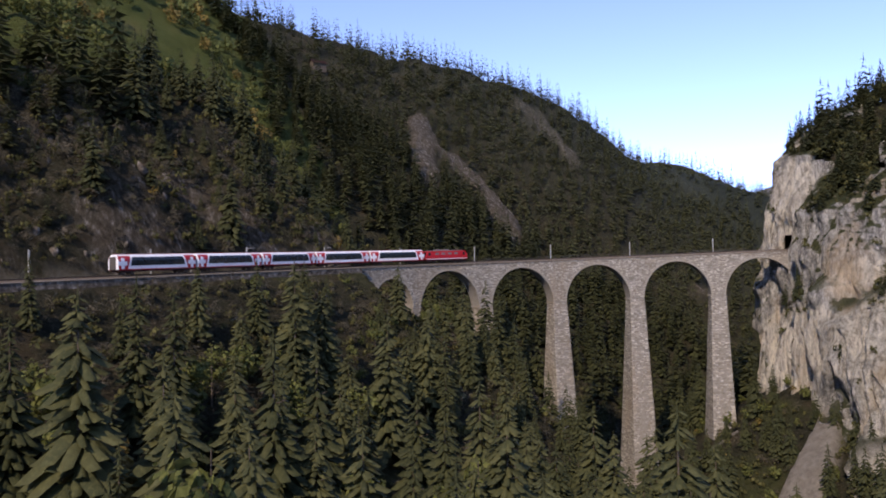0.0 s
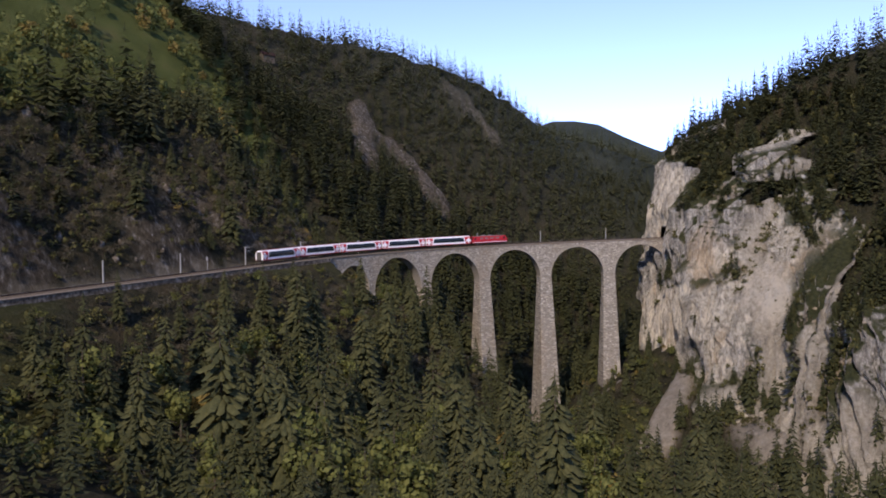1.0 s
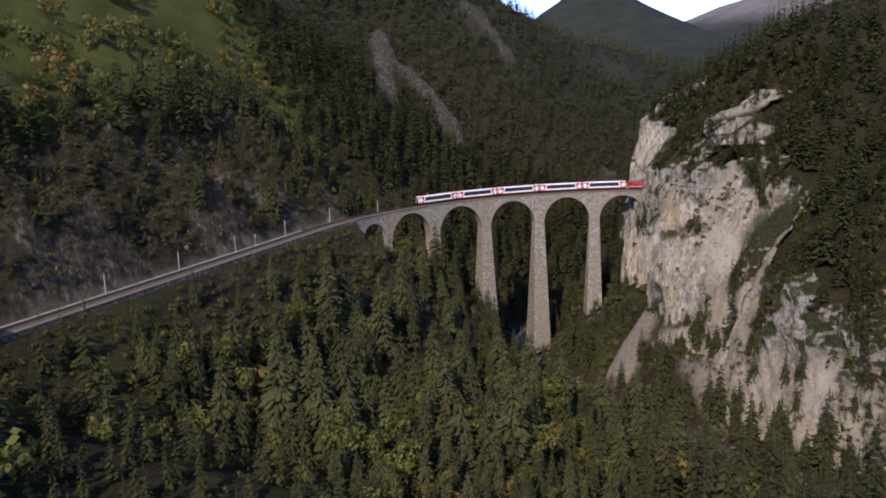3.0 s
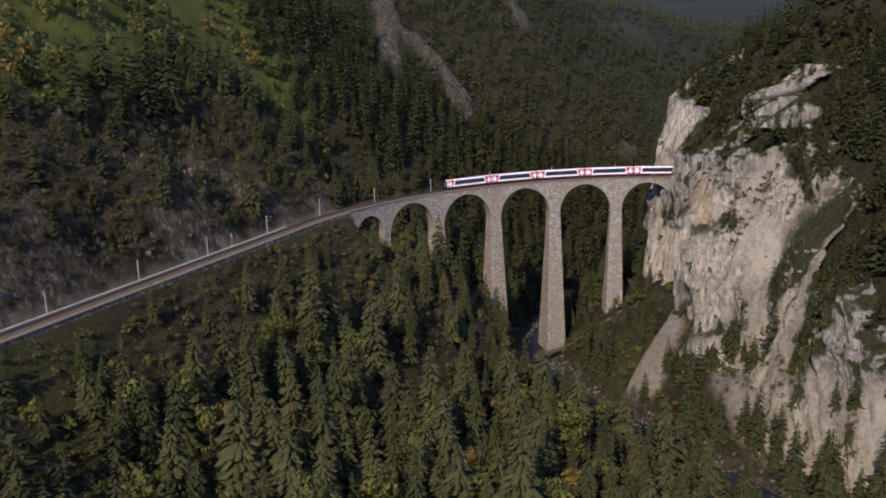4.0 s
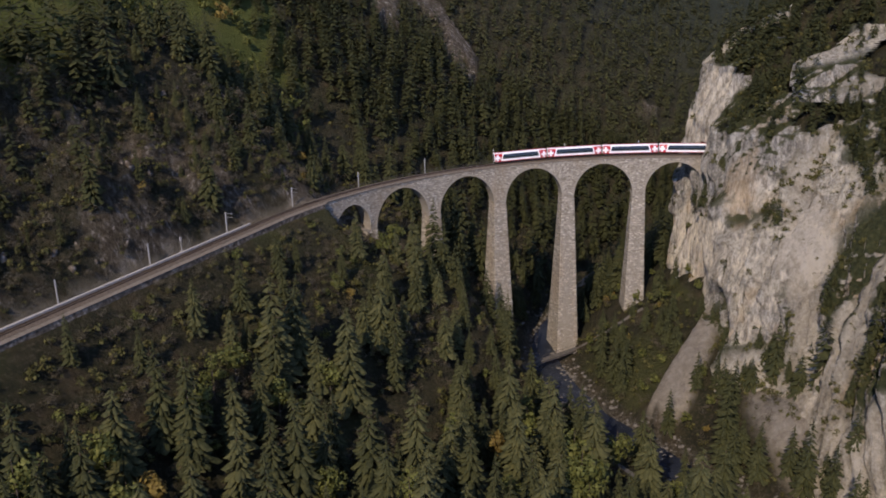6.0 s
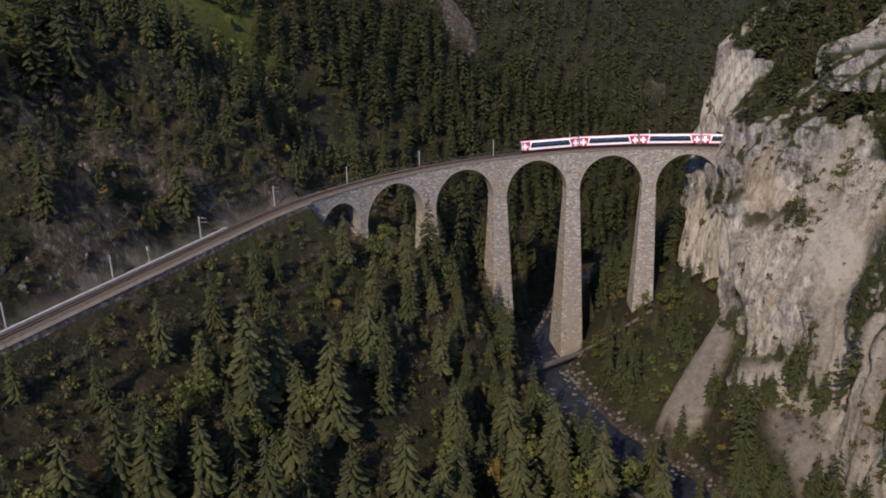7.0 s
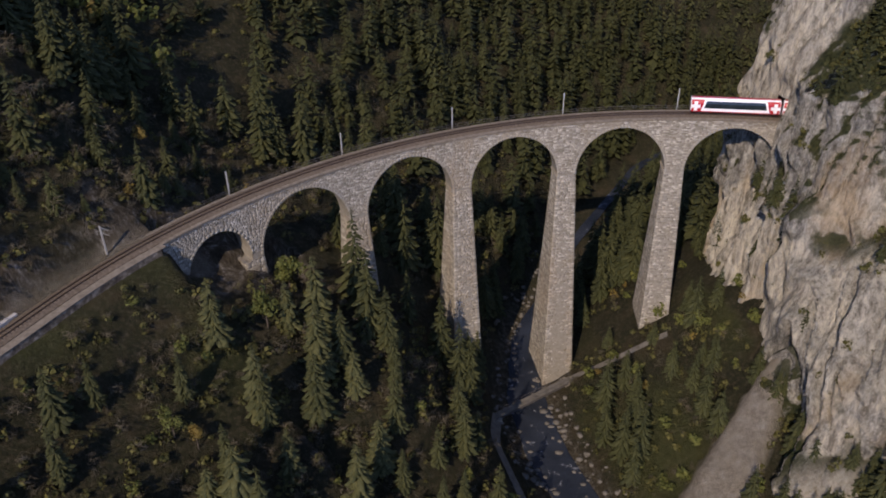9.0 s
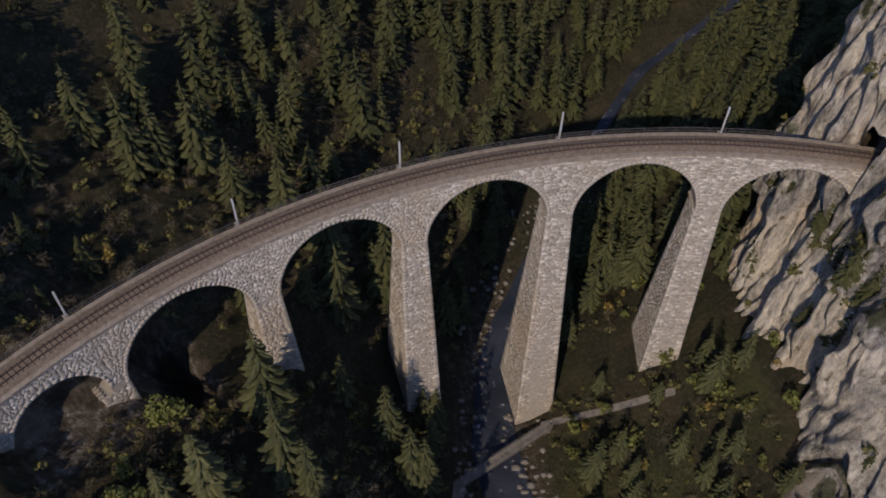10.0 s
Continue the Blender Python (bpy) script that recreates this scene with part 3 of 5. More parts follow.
def ribbon(name, pts, width, zoff, mat, label, category, kind="structure", z=None, wob=0.0, slim=1.0):
    """A strip that follows a line of points on the ground."""
    P, out = [], []
    for (x0, y0), (x1, y1) in zip(pts, pts[1:]):
        n = max(2, int(math.hypot(x1 - x0, y1 - y0) / 2.0))
        P += [(x0 + (x1 - x0) * i / n, y0 + (y1 - y0) * i / n) for i in range(n)]
    P.append(pts[-1])
    P = np.array(P, float)
    for _ in range(3):
        P[1:-1] = (P[:-2] + 2 * P[1:-1] + P[2:]) / 4
    T = np.gradient(P, axis=0)
    T /= np.linalg.norm(T, axis=1)[:, None]
    N = np.stack([-T[:, 1], T[:, 0]], -1)
    w = width / 2 * (1 + wob * fbm(P[:, 0] / 9, P[:, 1] / 9, 2.0, 2))
    w = w * (1 - (1 - slim) * smooth01(118, 140, P[:, 1]))
    rows = []
    for k in (-1, -0.33, 0.33, 1):
        Q = P + N * (w * k)[:, None]
        zz = ground_height(Q[:, 0], Q[:, 1]) + zoff if z is None else z(Q[:, 0], Q[:, 1])
        rows.append(np.column_stack([Q, zz]))
    V = np.stack(rows, 1)
    n, m = V.shape[:2]
    idx = np.arange(n * m).reshape(n, m)
    F = np.stack([idx[:-1, :-1], idx[:-1, 1:], idx[1:, 1:], idx[1:, :-1]], -1).reshape(-1, 4)
    me = mesh_from(name, V.reshape(-1, 3), F[:, ::-1], mat, None, True)
    return tagged(new(name, me), label, category, kind=kind)


ribbon("water", RIVER[1:-1], 9.0, 0.0, WATER, "dark mountain river with white rapids in the gorge", "river",
       z=lambda x, y: -68.45 + 0.012 * np.clip(y - 70, -300, 300), wob=0.5, slim=0.32)


# ---- the viaduct ----
ARCHES = [(k, (k - 3) * SPACE, SPAN / 2, RISE, GRADE * (k - 3) * SPACE - CROWN) for k in range(1, 6)]
ARCHES = [(0, -68.2, 6.9, 7.6, -4.9)] + ARCHES
S0, S1 = -79.0, 61.0


def under(s):
    """The underside of the spandrels at s: the arch's curve or the springing line."""
    for k, c, half, rise, zc in ARCHES:
        if abs(s - c) <= half:
            return zc + rise * (math.sqrt(max(0, 1 - ((s - c) / half) ** 2)) - 1)
    if s < ARCHES[0][1] - 6:
        return GRADE * s - 9.0
    return GRADE * s - CROWN - RISE - 0.1


def polar(s, off, z):
    x, y, _, _ = track(s, off)
    return (x, y, z)


def deck(s):
    return GRADE * s + 0.05


def build_viaduct():
    via = tagged(new("viaduct"), "tall curved railway viaduct of grey-brown limestone with round arches", "viaduct")
    ss = set(np.round(np.arange(S0, S1, 0.8), 3))
    for k, c, half, rise, zc in ARCHES:
        for t in np.linspace(0, math.pi, 37):
            ss.add(round(c - half * math.cos(t), 4))
    ss = sorted(v for v in ss if S0 <= v <= S1)
    bm = bmesh.new()
    rows = []
    for s in ss:
        u = under(s)
        rows.append([bm.verts.new(polar(s, HALF, u)), bm.verts.new(polar(s, HALF, deck(s) - 0.3)),
                     bm.verts.new(polar(s, -HALF, deck(s) - 0.3)), bm.verts.new(polar(s, -HALF, u))])
    for a, b in zip(rows, rows[1:]):
        for i in range(4):
            j = (i + 1) % 4
            bm.faces.new((a[i], a[j], b[j], b[i]))
    bm.faces.new(rows[0][::-1])
    bm.faces.new(rows[-1])
    bmesh.ops.recalc_face_normals(bm, faces=bm.faces[:])
    part("spandrel_wall", bm, MORTAR, via)
    # copings along both edges
    for off, nm in ((HALF, "coping"), (-HALF, "coping")):
        bm = bmesh.new()
        prev = None
        sg = 1 if off > 0 else -1
        for s in np.arange(S0, S1 + 0.1, 1.2):
            ring = [bm.verts.new(polar(s, o, deck(s) + z)) for o, z in
                    ((off - sg * 0.45, -0.31), (off + sg * 0.22, -0.31), (off + sg * 0.24, 0.10), (off - sg * 0.42, 0.13))]
            if prev:
                for i in range(4):
                    j = (i + 1) % 4
                    bm.faces.new((prev[i], prev[j], ring[j], ring[i]))
            prev = ring
        bmesh.ops.recalc_face_normals(bm, faces=bm.faces[:])
        part(nm, bm, EDGE, via, "brown weathered edge course")
    # piers
    for k in range(0, 5):
        c = (k + 0.5 - 3) * SPACE
        zt = GRADE * c - CROWN - RISE
        x, y, _, _ = track(c, 2)
        zb = float(min(ground_height(*[np.array([track(c + d, o)[i] for d in (-3, 0, 3) for o in (-5, 0, 6)]) for i in (0, 1)]))) - 1.0
        bm = bmesh.new()
        rings = []
        hw = (SPACE - SPAN) / 2
        n = 12
        for i in range(n + 1):
            z = zt + (zb - zt) * i / n
            d = zt - z
            a, b, f = hw + d / 30, HALF + d / 14, HALF + d / 10
            rings.append([bm.verts.new(polar(c - a, f, z)), bm.verts.new(polar(c + a, f, z)),
                          bm.verts.new(polar(c + a, -b, z)), bm.verts.new(polar(c - a, -b, z))])
        for p, q in zip(rings, rings[1:]):
            for i in range(4):
                j = (i + 1) % 4
                bm.faces.new((p[i], q[i], q[j], p[j]))
        bm.faces.new(rings[0])
        bm.faces.new(rings[-1][::-1])
        bmesh.ops.recalc_face_normals(bm, faces=bm.faces[:])
        PIERS.append((c, zt, zb, part("pier", bm, MORTAR, via)))
    return via


PIERS = []
VIADUCT = build_viaduct()


class Stones:
    """Collects single proud stones on a curved or sloped face."""

    def __init__(self):
        self.v, self.f = [], []

    def add(self, corners, out, proud):
        """corners: four points round the stone, out: outward direction."""
        c = [Vector(p) for p in corners]
        mid = (c[0] + c[1] + c[2] + c[3]) / 4
        o = Vector(out) * proud
        n = len(self.v)
        self.v += [tuple(p - o * 0.6) for p in c]
        self.v += [tuple(p + (mid - p) * 0.07 + o * random.uniform(0.4, 0.8)) for p in c]
        for i in range(4):
            j = (i + 1) % 4
            self.f.append((n + i, n + j, n + 4 + j, n + 4 + i))
        self.f.append((n + 4, n + 5, n + 6, n + 7))

    def mesh(self, name):
        return mesh_from(name, np.array(self.v), np.array(self.f), STONE)


def lay_stones():
    random.seed(5)
    st = Stones()
    # spandrels, inner face
    z = -12.5
    while z < 1.3:
        hgt = random.uniform(0.27, 0.42)
        s = S0 + random.uniform(0, 0.5)
        while s < 60:
            w = random.uniform(0.4, 1.0)
            top, bot = deck(s) - 0.34, max(under(s), under(s + w), under(s + w / 2))
            a, b = max(z, bot + 0.62), min(z + hgt - 0.03, top)
            if b - a > 0.12:
                ang = s / R
                st.add([polar(s, HALF, a), polar(s + w - 0.035, HALF, a), polar(s + w - 0.035, HALF, b), polar(s, HALF, b)],
                       (-math.sin(ang), -math.cos(ang), 0), random.uniform(0.02, 0.06))
            s += w
        z += hgt
    # piers: the inner face and the two flanks
    hw = (SPACE - SPAN) / 2
    for c, zt, zb, _ in PIERS:
        z = zb
        while z < zt - 0.1:
            hgt = random.uniform(0.30, 0.46)
            b = min(z + hgt - 0.03, zt)

            def spot(u, v, zz):
                d = zt - zz
                return polar(c + u * (hw + d / 30), HALF + d / 10 if v > 0 else -(HALF + d / 14), zz)

            width = 2 * (hw + (zt - z) / 30)
            u = -1.0
            while u < 0.99:
                w = random.uniform(0.55, 1.2) * 2 / width
                u2 = 1.0 if u + w > 0.8 else u + w
                g = 0.03 * 2 / width
                st.add([spot(u, 1, z), spot(u2 - g, 1, z), spot(u2 - g, 1, b), spot(u, 1, b)],
                       (-math.sin(c / R), -math.cos(c / R), 0), random.uniform(0.03, 0.09))
                u = u2
            for side in (-1, 1):
                A, B, C, D = (Vector(spot(side, v, q)) for q in (z, b) for v in (1, -1))
                L = (B - A).length
                t = 0.0
                while t < 0.99:
                    w = random.uniform(0.6, 1.3) / L
                    t2 = 1.0 if t + w > 0.85 else t + w
                    g = 0.03 / L
                    tang = (math.cos(c / R) * side, -math.sin(c / R) * side, 0)
                    st.add([A.lerp(B, t), A.lerp(B, t2 - g), C.lerp(D, t2 - g), C.lerp(D, t)], tang, random.uniform(0.04, 0.12))
                    t = t2
            z += hgt
    ob = child("masonry_facing", st.mesh("masonry_facing"), VIADUCT, "rough coursed limestone blocks with raised faces")
    tagged(ob, kind="stuff")
    # ring stones of each arch
    for k, c, half, rise, zc in ARCHES:
        n = 22 if k == 0 else 44
        for i in range(n):
            t0, t1 = math.pi * i / n + 0.004, math.pi * (i + 1) / n - 0.004
            r = Stones()

            def ring(t, q):
                return (c - (half + q) * math.cos(t), zc - rise + (rise + q) * math.sin(t))

            q = 0.58 if i % 2 else 0.68
            pts = [ring(t0, 0.0), ring(t1, 0.0), ring(t1, q), ring(t0, q)]
            ang = c / R
            r.add([polar(s, HALF, z) for s, z in pts][::-1], (-math.sin(ang), -math.cos(ang), 0), 0.10)
            child("ring_stone", r.mesh("ring_stone"), VIADUCT)
    # stepped corbels left at the springing lines on the flanks
    for c, zt, zb, _ in PIERS:
        for side in (-1,):
            for i in range(7):
                o = HALF - 0.45 - i * 0.62
                bm = bmesh.new()
                x, y, _, h = track(c + side * (SPACE - SPAN) / 2, o)
                box(bm, -0.36, 0.36, -0.17, 0.17, -0.24, 0.24, pose(x, y, zt + 0.15, 0, 0, math.degrees(h)))
                part("corbel", bm, STONE, VIADUCT)


lay_stones()


# ---- the line ----
def sweep(name, s0, s1, step, prof, mat):
    """Sweep a closed profile of (offset, height) along the track."""
    bm = bmesh.new()
    prev = None
    n = int((s1 - s0) / step)
    for i in range(n + 1):
        s = s0 + (s1 - s0) * i / n
        ring = [bm.verts.new(polar(s, o, GRADE * s + z)) for o, z in prof]
        if prev:
            for a in range(len(ring)):
                b = (a + 1) % len(ring)
                bm.faces.new((prev[a], prev[b], ring[b], ring[a]))
        prev = ring
    bmesh.ops.recalc_face_normals(bm, faces=bm.faces[:])
    return bm


LINE_A, LINE_B = -236.0, 72.0


def build_line():
    line = tagged(new("railway_track"), "single narrow-gauge track on brown ballast", "railway track")
    part("ballast", sweep("ballast", LINE_A, LINE_B, 1.5, [(1.95, -0.55), (1.75, 0.10), (0.9, 0.30), (-0.9, 0.30), (-1.75, 0.10), (-1.95, -0.55)], BALLAST), BALLAST, line)
    for o in (0.5, -0.5):
        part("rail", sweep("rail", LINE_A, LINE_B, 1.5, [(o + 0.05, 0.36), (o + 0.05, 0.53), (o - 0.05, 0.53), (o - 0.05, 0.36)], RAIL), RAIL, line)
    v, f = [], []
    s = LINE_A
    while s < LINE_B:
        x, y, z, h = track(s)
        m = pose(x, y, z, 0, 0, math.degrees(h))
        n = len(v)
        v += [tuple(m @ Vector((a, b, c))) for c in (0.24, 0.335) for b in (-0.95, 0.95) for a in (-0.13, 0.13)]
        f += [tuple(n + i for i in q) for q in ((4, 5, 7, 6), (0, 1, 5, 4), (2, 6, 7, 3), (0, 4, 6, 2), (1, 3, 7, 5))]
        s += 0.72
    tagged(child("sleepers", mesh_from("sleepers", np.array(v), np.array(f), SLEEPER), line), kind="stuff")
    # retaining wall on the valley side and pale cable duct on the hill side
    wall = tagged(new("retaining_wall", None), "low stone retaining wall below the track", "wall", kind="structure")
    bm = bmesh.new()
    prev = None
    for s in np.arange(-226, S0 + 0.1, 2.0):
        d = 2.3 + 2.2 * float(vnoise(s / 15, 2.0, 1.0)) + (5 if -212 < s < -196 else 0)
        ring = [bm.verts.new(polar(s, o, GRADE * s + z)) for o, z in ((2.2, -d), (3.7, -d), (3.3, -0.12), (2.2, -0.05))]
        if prev:
            for a in range(4):
                b = (a + 1) % 4
                bm.faces.new((prev[a], prev[b], ring[b], ring[a]))
        prev = ring
    bmesh.ops.recalc_face_normals(bm, faces=bm.faces[:])
    part("wall_face", bm, CLIFF_BROWN, wall)
    part("coping", sweep("coping", -226, S0, 2.0, [(3.4, -0.14), (2.0, -0.06), (2.0, 0.12), (3.4, 0.02)], EDGE), EDGE, wall, "tan gravel shoulder on the wall")
    duct = part("cable_duct", sweep("cable_duct", -222, -104, 2.0, [(-2.25, -0.4), (-2.25, 0.28), (-3.0, 0.28), (-3.0, -0.4)], CONCRETE), CONCRETE)
    tagged(duct, "pale concrete cable trough beside the track", "cable duct")


build_line()


def build_railing():
    rl = tagged(new("railing"), "thin dark steel railing along the viaduct's outer edge", "railing")
    bm = bmesh.new()
    tube(bm, (0, 0, 0), (0, 0, 1.05), 0.03, 0.03, 6)
    base = to_mesh("post", bm, DARKSTEEL)
    for s in np.arange(-74, 46, 2.4):
        ob = child("post", base, rl)
        ob.location = Vector(polar(s, -HALF - 0.08, deck(s) + 0.1)) * U
    for z in (0.55, 1.05):
        part("handrail", sweep("handrail", -74, 45.5, 2.4, [(-HALF - 0.05, z + 0.12), (-HALF - 0.11, z + 0.12), (-HALF - 0.11, z + 0.18), (-HALF - 0.05, z + 0.18)], DARKSTEEL), DARKSTEEL, rl)


build_railing()


def build_masts():
    def mast(s, arm, off=-3.15, h=5.6, low=-0.9):
        x, y, z, hd = track(s, off)
        ob = tagged(new("catenary_mast"), "slim grey steel overhead-line mast beside the track", "mast", "masts along the line")
        ob.matrix_basis = place(x, y, z + low, 0, 0, math.degrees(hd))
        bm = bmesh.new()
        box(bm, -0.11, 0.11, -0.13, 0.13, 0, h)
        bmesh.ops.bevel(bm, geom=bm.edges[:], offset=0.02, segments=1)
        part("pole", bm, POLE, ob)
        bm = bmesh.new()
        box(bm, -0.3, 0.3, -0.45, 0.75, -0.5, 0.35)
        part("bracket", bm, STONE, ob, "stone bracket on the wall")
        if arm:
            for q in (h - 0.25, h - 1.25):
                bm = bmesh.new()
                tube(bm, (0, 0, q), (0, -2.3 if off < 0 else 2.3, q + 0.1), 0.05, 0.04, 6)
                part("arm", bm, POLE, ob)
    for k in range(5):
        mast((k + 0.5 - 3) * SPACE - 0.3, False)
    for s in (-86, -112):
        mast(s, True, -3.4, 6.0, -0.6)
    for s in (-138, -163, -190):
        mast(s, False, -3.6, 5.8, -0.6)
    # a signal by the track
    x, y, z, hd = track(-128, -3.5)
    ob = tagged(new("railway_signal"), "grey signal post with a pale light head", "signal")
    ob.matrix_basis = place(x, y, z - 0.6, 0, 0, math.degrees(hd))
    bm = bmesh.new()
    tube(bm, (0, 0, 0), (0, 0, 3.6), 0.08, 0.06, 8)
    part("post", bm, POLE, ob)
    bm = bmesh.new()
    box(bm, -0.22, 0.22, -0.16, 0.16, 3.3, 4.3)
    bmesh.ops.bevel(bm, geom=bm.edges[:], offset=0.06, segments=2)
    part("signal_head", bm, CONCRETE, ob)
    bm = bmesh.new()
    box(bm, -0.35, 0.35, -0.2, 0.2, 0, 0.9)
    part("cabinet", bm, CONCRETE, ob, "small pale relay box")


build_masts()


def build_portal(name, s, face, label, wide):
    """A masonry tunnel mouth with a bored tube behind it. face: +1 when it opens towards rising s."""
    ob = tagged(new(name), label, "tunnel", kind="structure")
    x, y, z, hd = track(s)
    ob.matrix_basis = place(x, y, z - 0.5, 0, 0, math.degrees(hd) + (0 if face > 0 else 180))
    prof = [(2.3 * math.cos(t), 2.6 + 2.3 * math.sin(t)) for t in np.linspace(0, math.pi, 13)]
    prof = [(2.3, -0.3)] + prof + [(-2.3, -0.3)]
    bm = bmesh.new()
    rings = [[bm.verts.new((d, a, b)) for a, b in prof] for d in (0.3, -5, -14, -26)]
    for p, q in zip(rings, rings[1:]):
        for i in range(len(prof) - 1):
            bm.faces.new((p[i], p[i + 1], q[i + 1], q[i]))
    bm.faces.new(rings[-1])
    part("tunnel_tube", bm, DARKSTEEL, ob, "dark tunnel lining")
    if not wide:
        return
    bm = bmesh.new()
    out = [(wide, -0.3)] + [(max(-wide, min(wide, wide * 1.5 * math.cos(t))), min(6.2, 2.6 + 5 * math.sin(t))) for t in np.linspace(0, math.pi, 13)] + [(-wide, -0.3)]
    layers = [[[bm.verts.new((d, a, b)) for a, b in pr] for pr in (prof, out)] for d in (0.35, -1.6)]
    for i in range(len(prof) - 1):
        for L in (0, 1):
            a, b = layers[L]
            bm.faces.new((a[i], a[i + 1], b[i + 1], b[i]))
        bm.faces.new((layers[0][1][i], layers[0][1][i + 1], layers[1][1][i + 1], layers[1][1][i]))
        bm.faces.new((layers[0][0][i], layers[0][0][i + 1], layers[1][0][i + 1], layers[1][0][i]))
    bmesh.ops.recalc_face_normals(bm, faces=bm.faces[:])
    part("portal_wall", bm, STONE, ob)


build_portal("tunnel_1", -230, 1, "stone-faced tunnel mouth in the wooded hillside", 4.2)
build_portal("tunnel_2", 58.5, -1, "dark tunnel mouth in the cliff at the viaduct's end", 0)


# ---- the train ----
def profile(z):
    return 1.33 if z < 2.35 else 1.33 * math.sqrt(max(0.0, 1 - ((z - 2.35) / 1.32) ** 2))


def skin(bm, xa, xb, zs, off, sides=(-1, 1), thick=0.03):
    """A curved panel on the coach side; xa, xb give the ends at a height."""
    for sd in sides:
        lo = []
        for z in zs:
            w = profile(z) + off
            lo.append([bm.verts.new((x, sd * w, z + off * 0.3)) for x in (xa(z), xb(z))])
        for p, q in zip(lo, lo[1:]):
            f = (p[0], p[1], q[1], q[0])
            bm.faces.new(f if sd < 0 else f[::-1])


def shell(bm, L, z0, z1, taper=0.12):
    prof = [(-1.33, z0)] + [(-profile(z), z) for z in np.linspace(2.35, z1, 9)] + [(profile(z), z) for z in np.linspace(z1, 2.35, 9)] + [(1.33, z0)]
    rings = []
    for x, k in ((-L / 2, 0.93), (-L / 2 + 0.15, 1), (L / 2 - 0.15, 1), (L / 2, 0.93)):
        rings.append([bm.verts.new((x, a * k, z0 + (b - z0) * (0.5 + k / 2))) for a, b in prof])
    for p, q in zip(rings, rings[1:]):
        for i in range(len(prof)):
            j = (i + 1) % len(prof)
            bm.faces.new((p[i], p[j], q[j], q[i]))
    bm.faces.new(rings[0])
    bm.faces.new(rings[-1][::-1])
    bmesh.ops.recalc_face_normals(bm, faces=bm.faces[:])


def bogie(parent, x):
    bm = bmesh.new()
    box(bm, x - 1.3, x + 1.3, -1.05, 1.05, 0.45, 0.85)
    bmesh.ops.bevel(bm, geom=bm.edges[:], offset=0.06, segments=1)
    bg = part("bogie", bm, UNDER, parent)
    for dx in (-0.9, 0.9):
        bm = bmesh.new()
        for sd in (-1, 1):
            tube(bm, (x + dx, sd * 0.46, 0.37), (x + dx, sd * 0.60, 0.37), 0.37, 0.37, 16)
        tube(bm, (x + dx, -0.5, 0.37), (x + dx, 0.5, 0.37), 0.07, 0.07, 8)
        part("wheelset", bm, DARKSTEEL, bg)


def build_coach():
    L = 18.1
    ob = tagged(new("panorama_coach"), "white panorama coach with dark windows and red ends", "railway coach", "coaches of the train")
    bm = bmesh.new()
    shell(bm, L, 0.95, 3.6)
    part("body", bm, WHITE, ob)
    side = list(np.linspace(1.0, 3.35, 12))
    for e in (-1, 1):
        for sd in (-1, 1):
            bm = bmesh.new()
            skin(bm, (lambda z: e * (7.0 - 0.75 * (z - 1.0) / 2.4)) if e > 0 else (lambda z: -8.93), (lambda z: 8.93) if e > 0 else (lambda z: -(7.0 - 0.75 * (z - 1.0) / 2.4)), side, 0.012, (sd,))
            part("end_panel", bm, RED, ob, "red painted coach end")
        for sd in (-1, 1):
            bm = bmesh.new()
            cx, cz = e * 8.05, 2.0
            for a, b in ((0.95, 0.36), (0.36, 0.98)):
                zs = list(np.linspace(cz - b, cz + b, 9))
                skin(bm, lambda z: cx - a, lambda z: cx + a, zs, 0.024 if a > b else 0.027, (sd,))
            part("cross_emblem", bm, WHITE, ob, "white cross shape")
        bm = bmesh.new()
        box(bm, e * 9.04 - 0.16, e * 9.04 + 0.2, -0.75, 0.75, 0.95, 3.2)
        part("gangway", bm, DARKSTEEL, ob)
        bm = bmesh.new()
        box(bm, e * 9.0 - 0.02, e * 9.0 + 0.1, -1.18, 1.18, 1.0, 3.0)
        bmesh.ops.bevel(bm, geom=bm.edges[:], offset=0.03, segments=1)
        part("end_wall", bm, RED, ob)
    for sd in (-1, 1):
        bm = bmesh.new()
        skin(bm, lambda z: -5.95 - 0.25 * (3.2 - z), lambda z: 5.95 + 0.25 * (3.2 - z), list(np.linspace(1.60, 3.12, 9)), 0.008, (sd,))
        part("window_band", bm, GLASS, ob)
    # window panes from waist to roof
    n = 7
    for i in range(n):
        x0, x1 = -5.7 + i * 1.63, -5.7 + (i + 1) * 1.63 - 0.06
        for sd in (-1, 1):
            bm = bmesh.new()
            skin(bm, lambda z: x0 - (0.25 * (3.2 - z) if i == 0 else 0), lambda z: x1 + (0.25 * (3.2 - z) if i == n - 1 else 0), list(np.linspace(1.68, 3.05, 8)), 0.014, (sd,))
            part("window", bm, GLASS, ob)
    bm = bmesh.new()
    zs = np.linspace(3.61, 3.67, 3)
    for sd in (-1, 1):
        skin(bm, lambda z: -8.95, lambda z: 8.95, list(zs), 0.02, (sd,))
    part("roof", bm, RED, ob, "red roof strip")
    for sd in (-1, 1):
        bm = bmesh.new()
        box(bm, -8.95, 8.95, sd * 1.36 - 0.03, sd * 1.36 + 0.01, 0.86, 1.0)
        part("skirt", bm, RED, ob, "red sill stripe")
    bm = bmesh.new()
    box(bm, -8.7, 8.7, -1.1, 1.1, 0.55, 0.96)
    bmesh.ops.bevel(bm, geom=bm.edges[:], offset=0.08, segments=1)
    part("underframe", bm, UNDER, ob)
    bogie(ob, -6.4)
    bogie(ob, 6.4)
    return ob


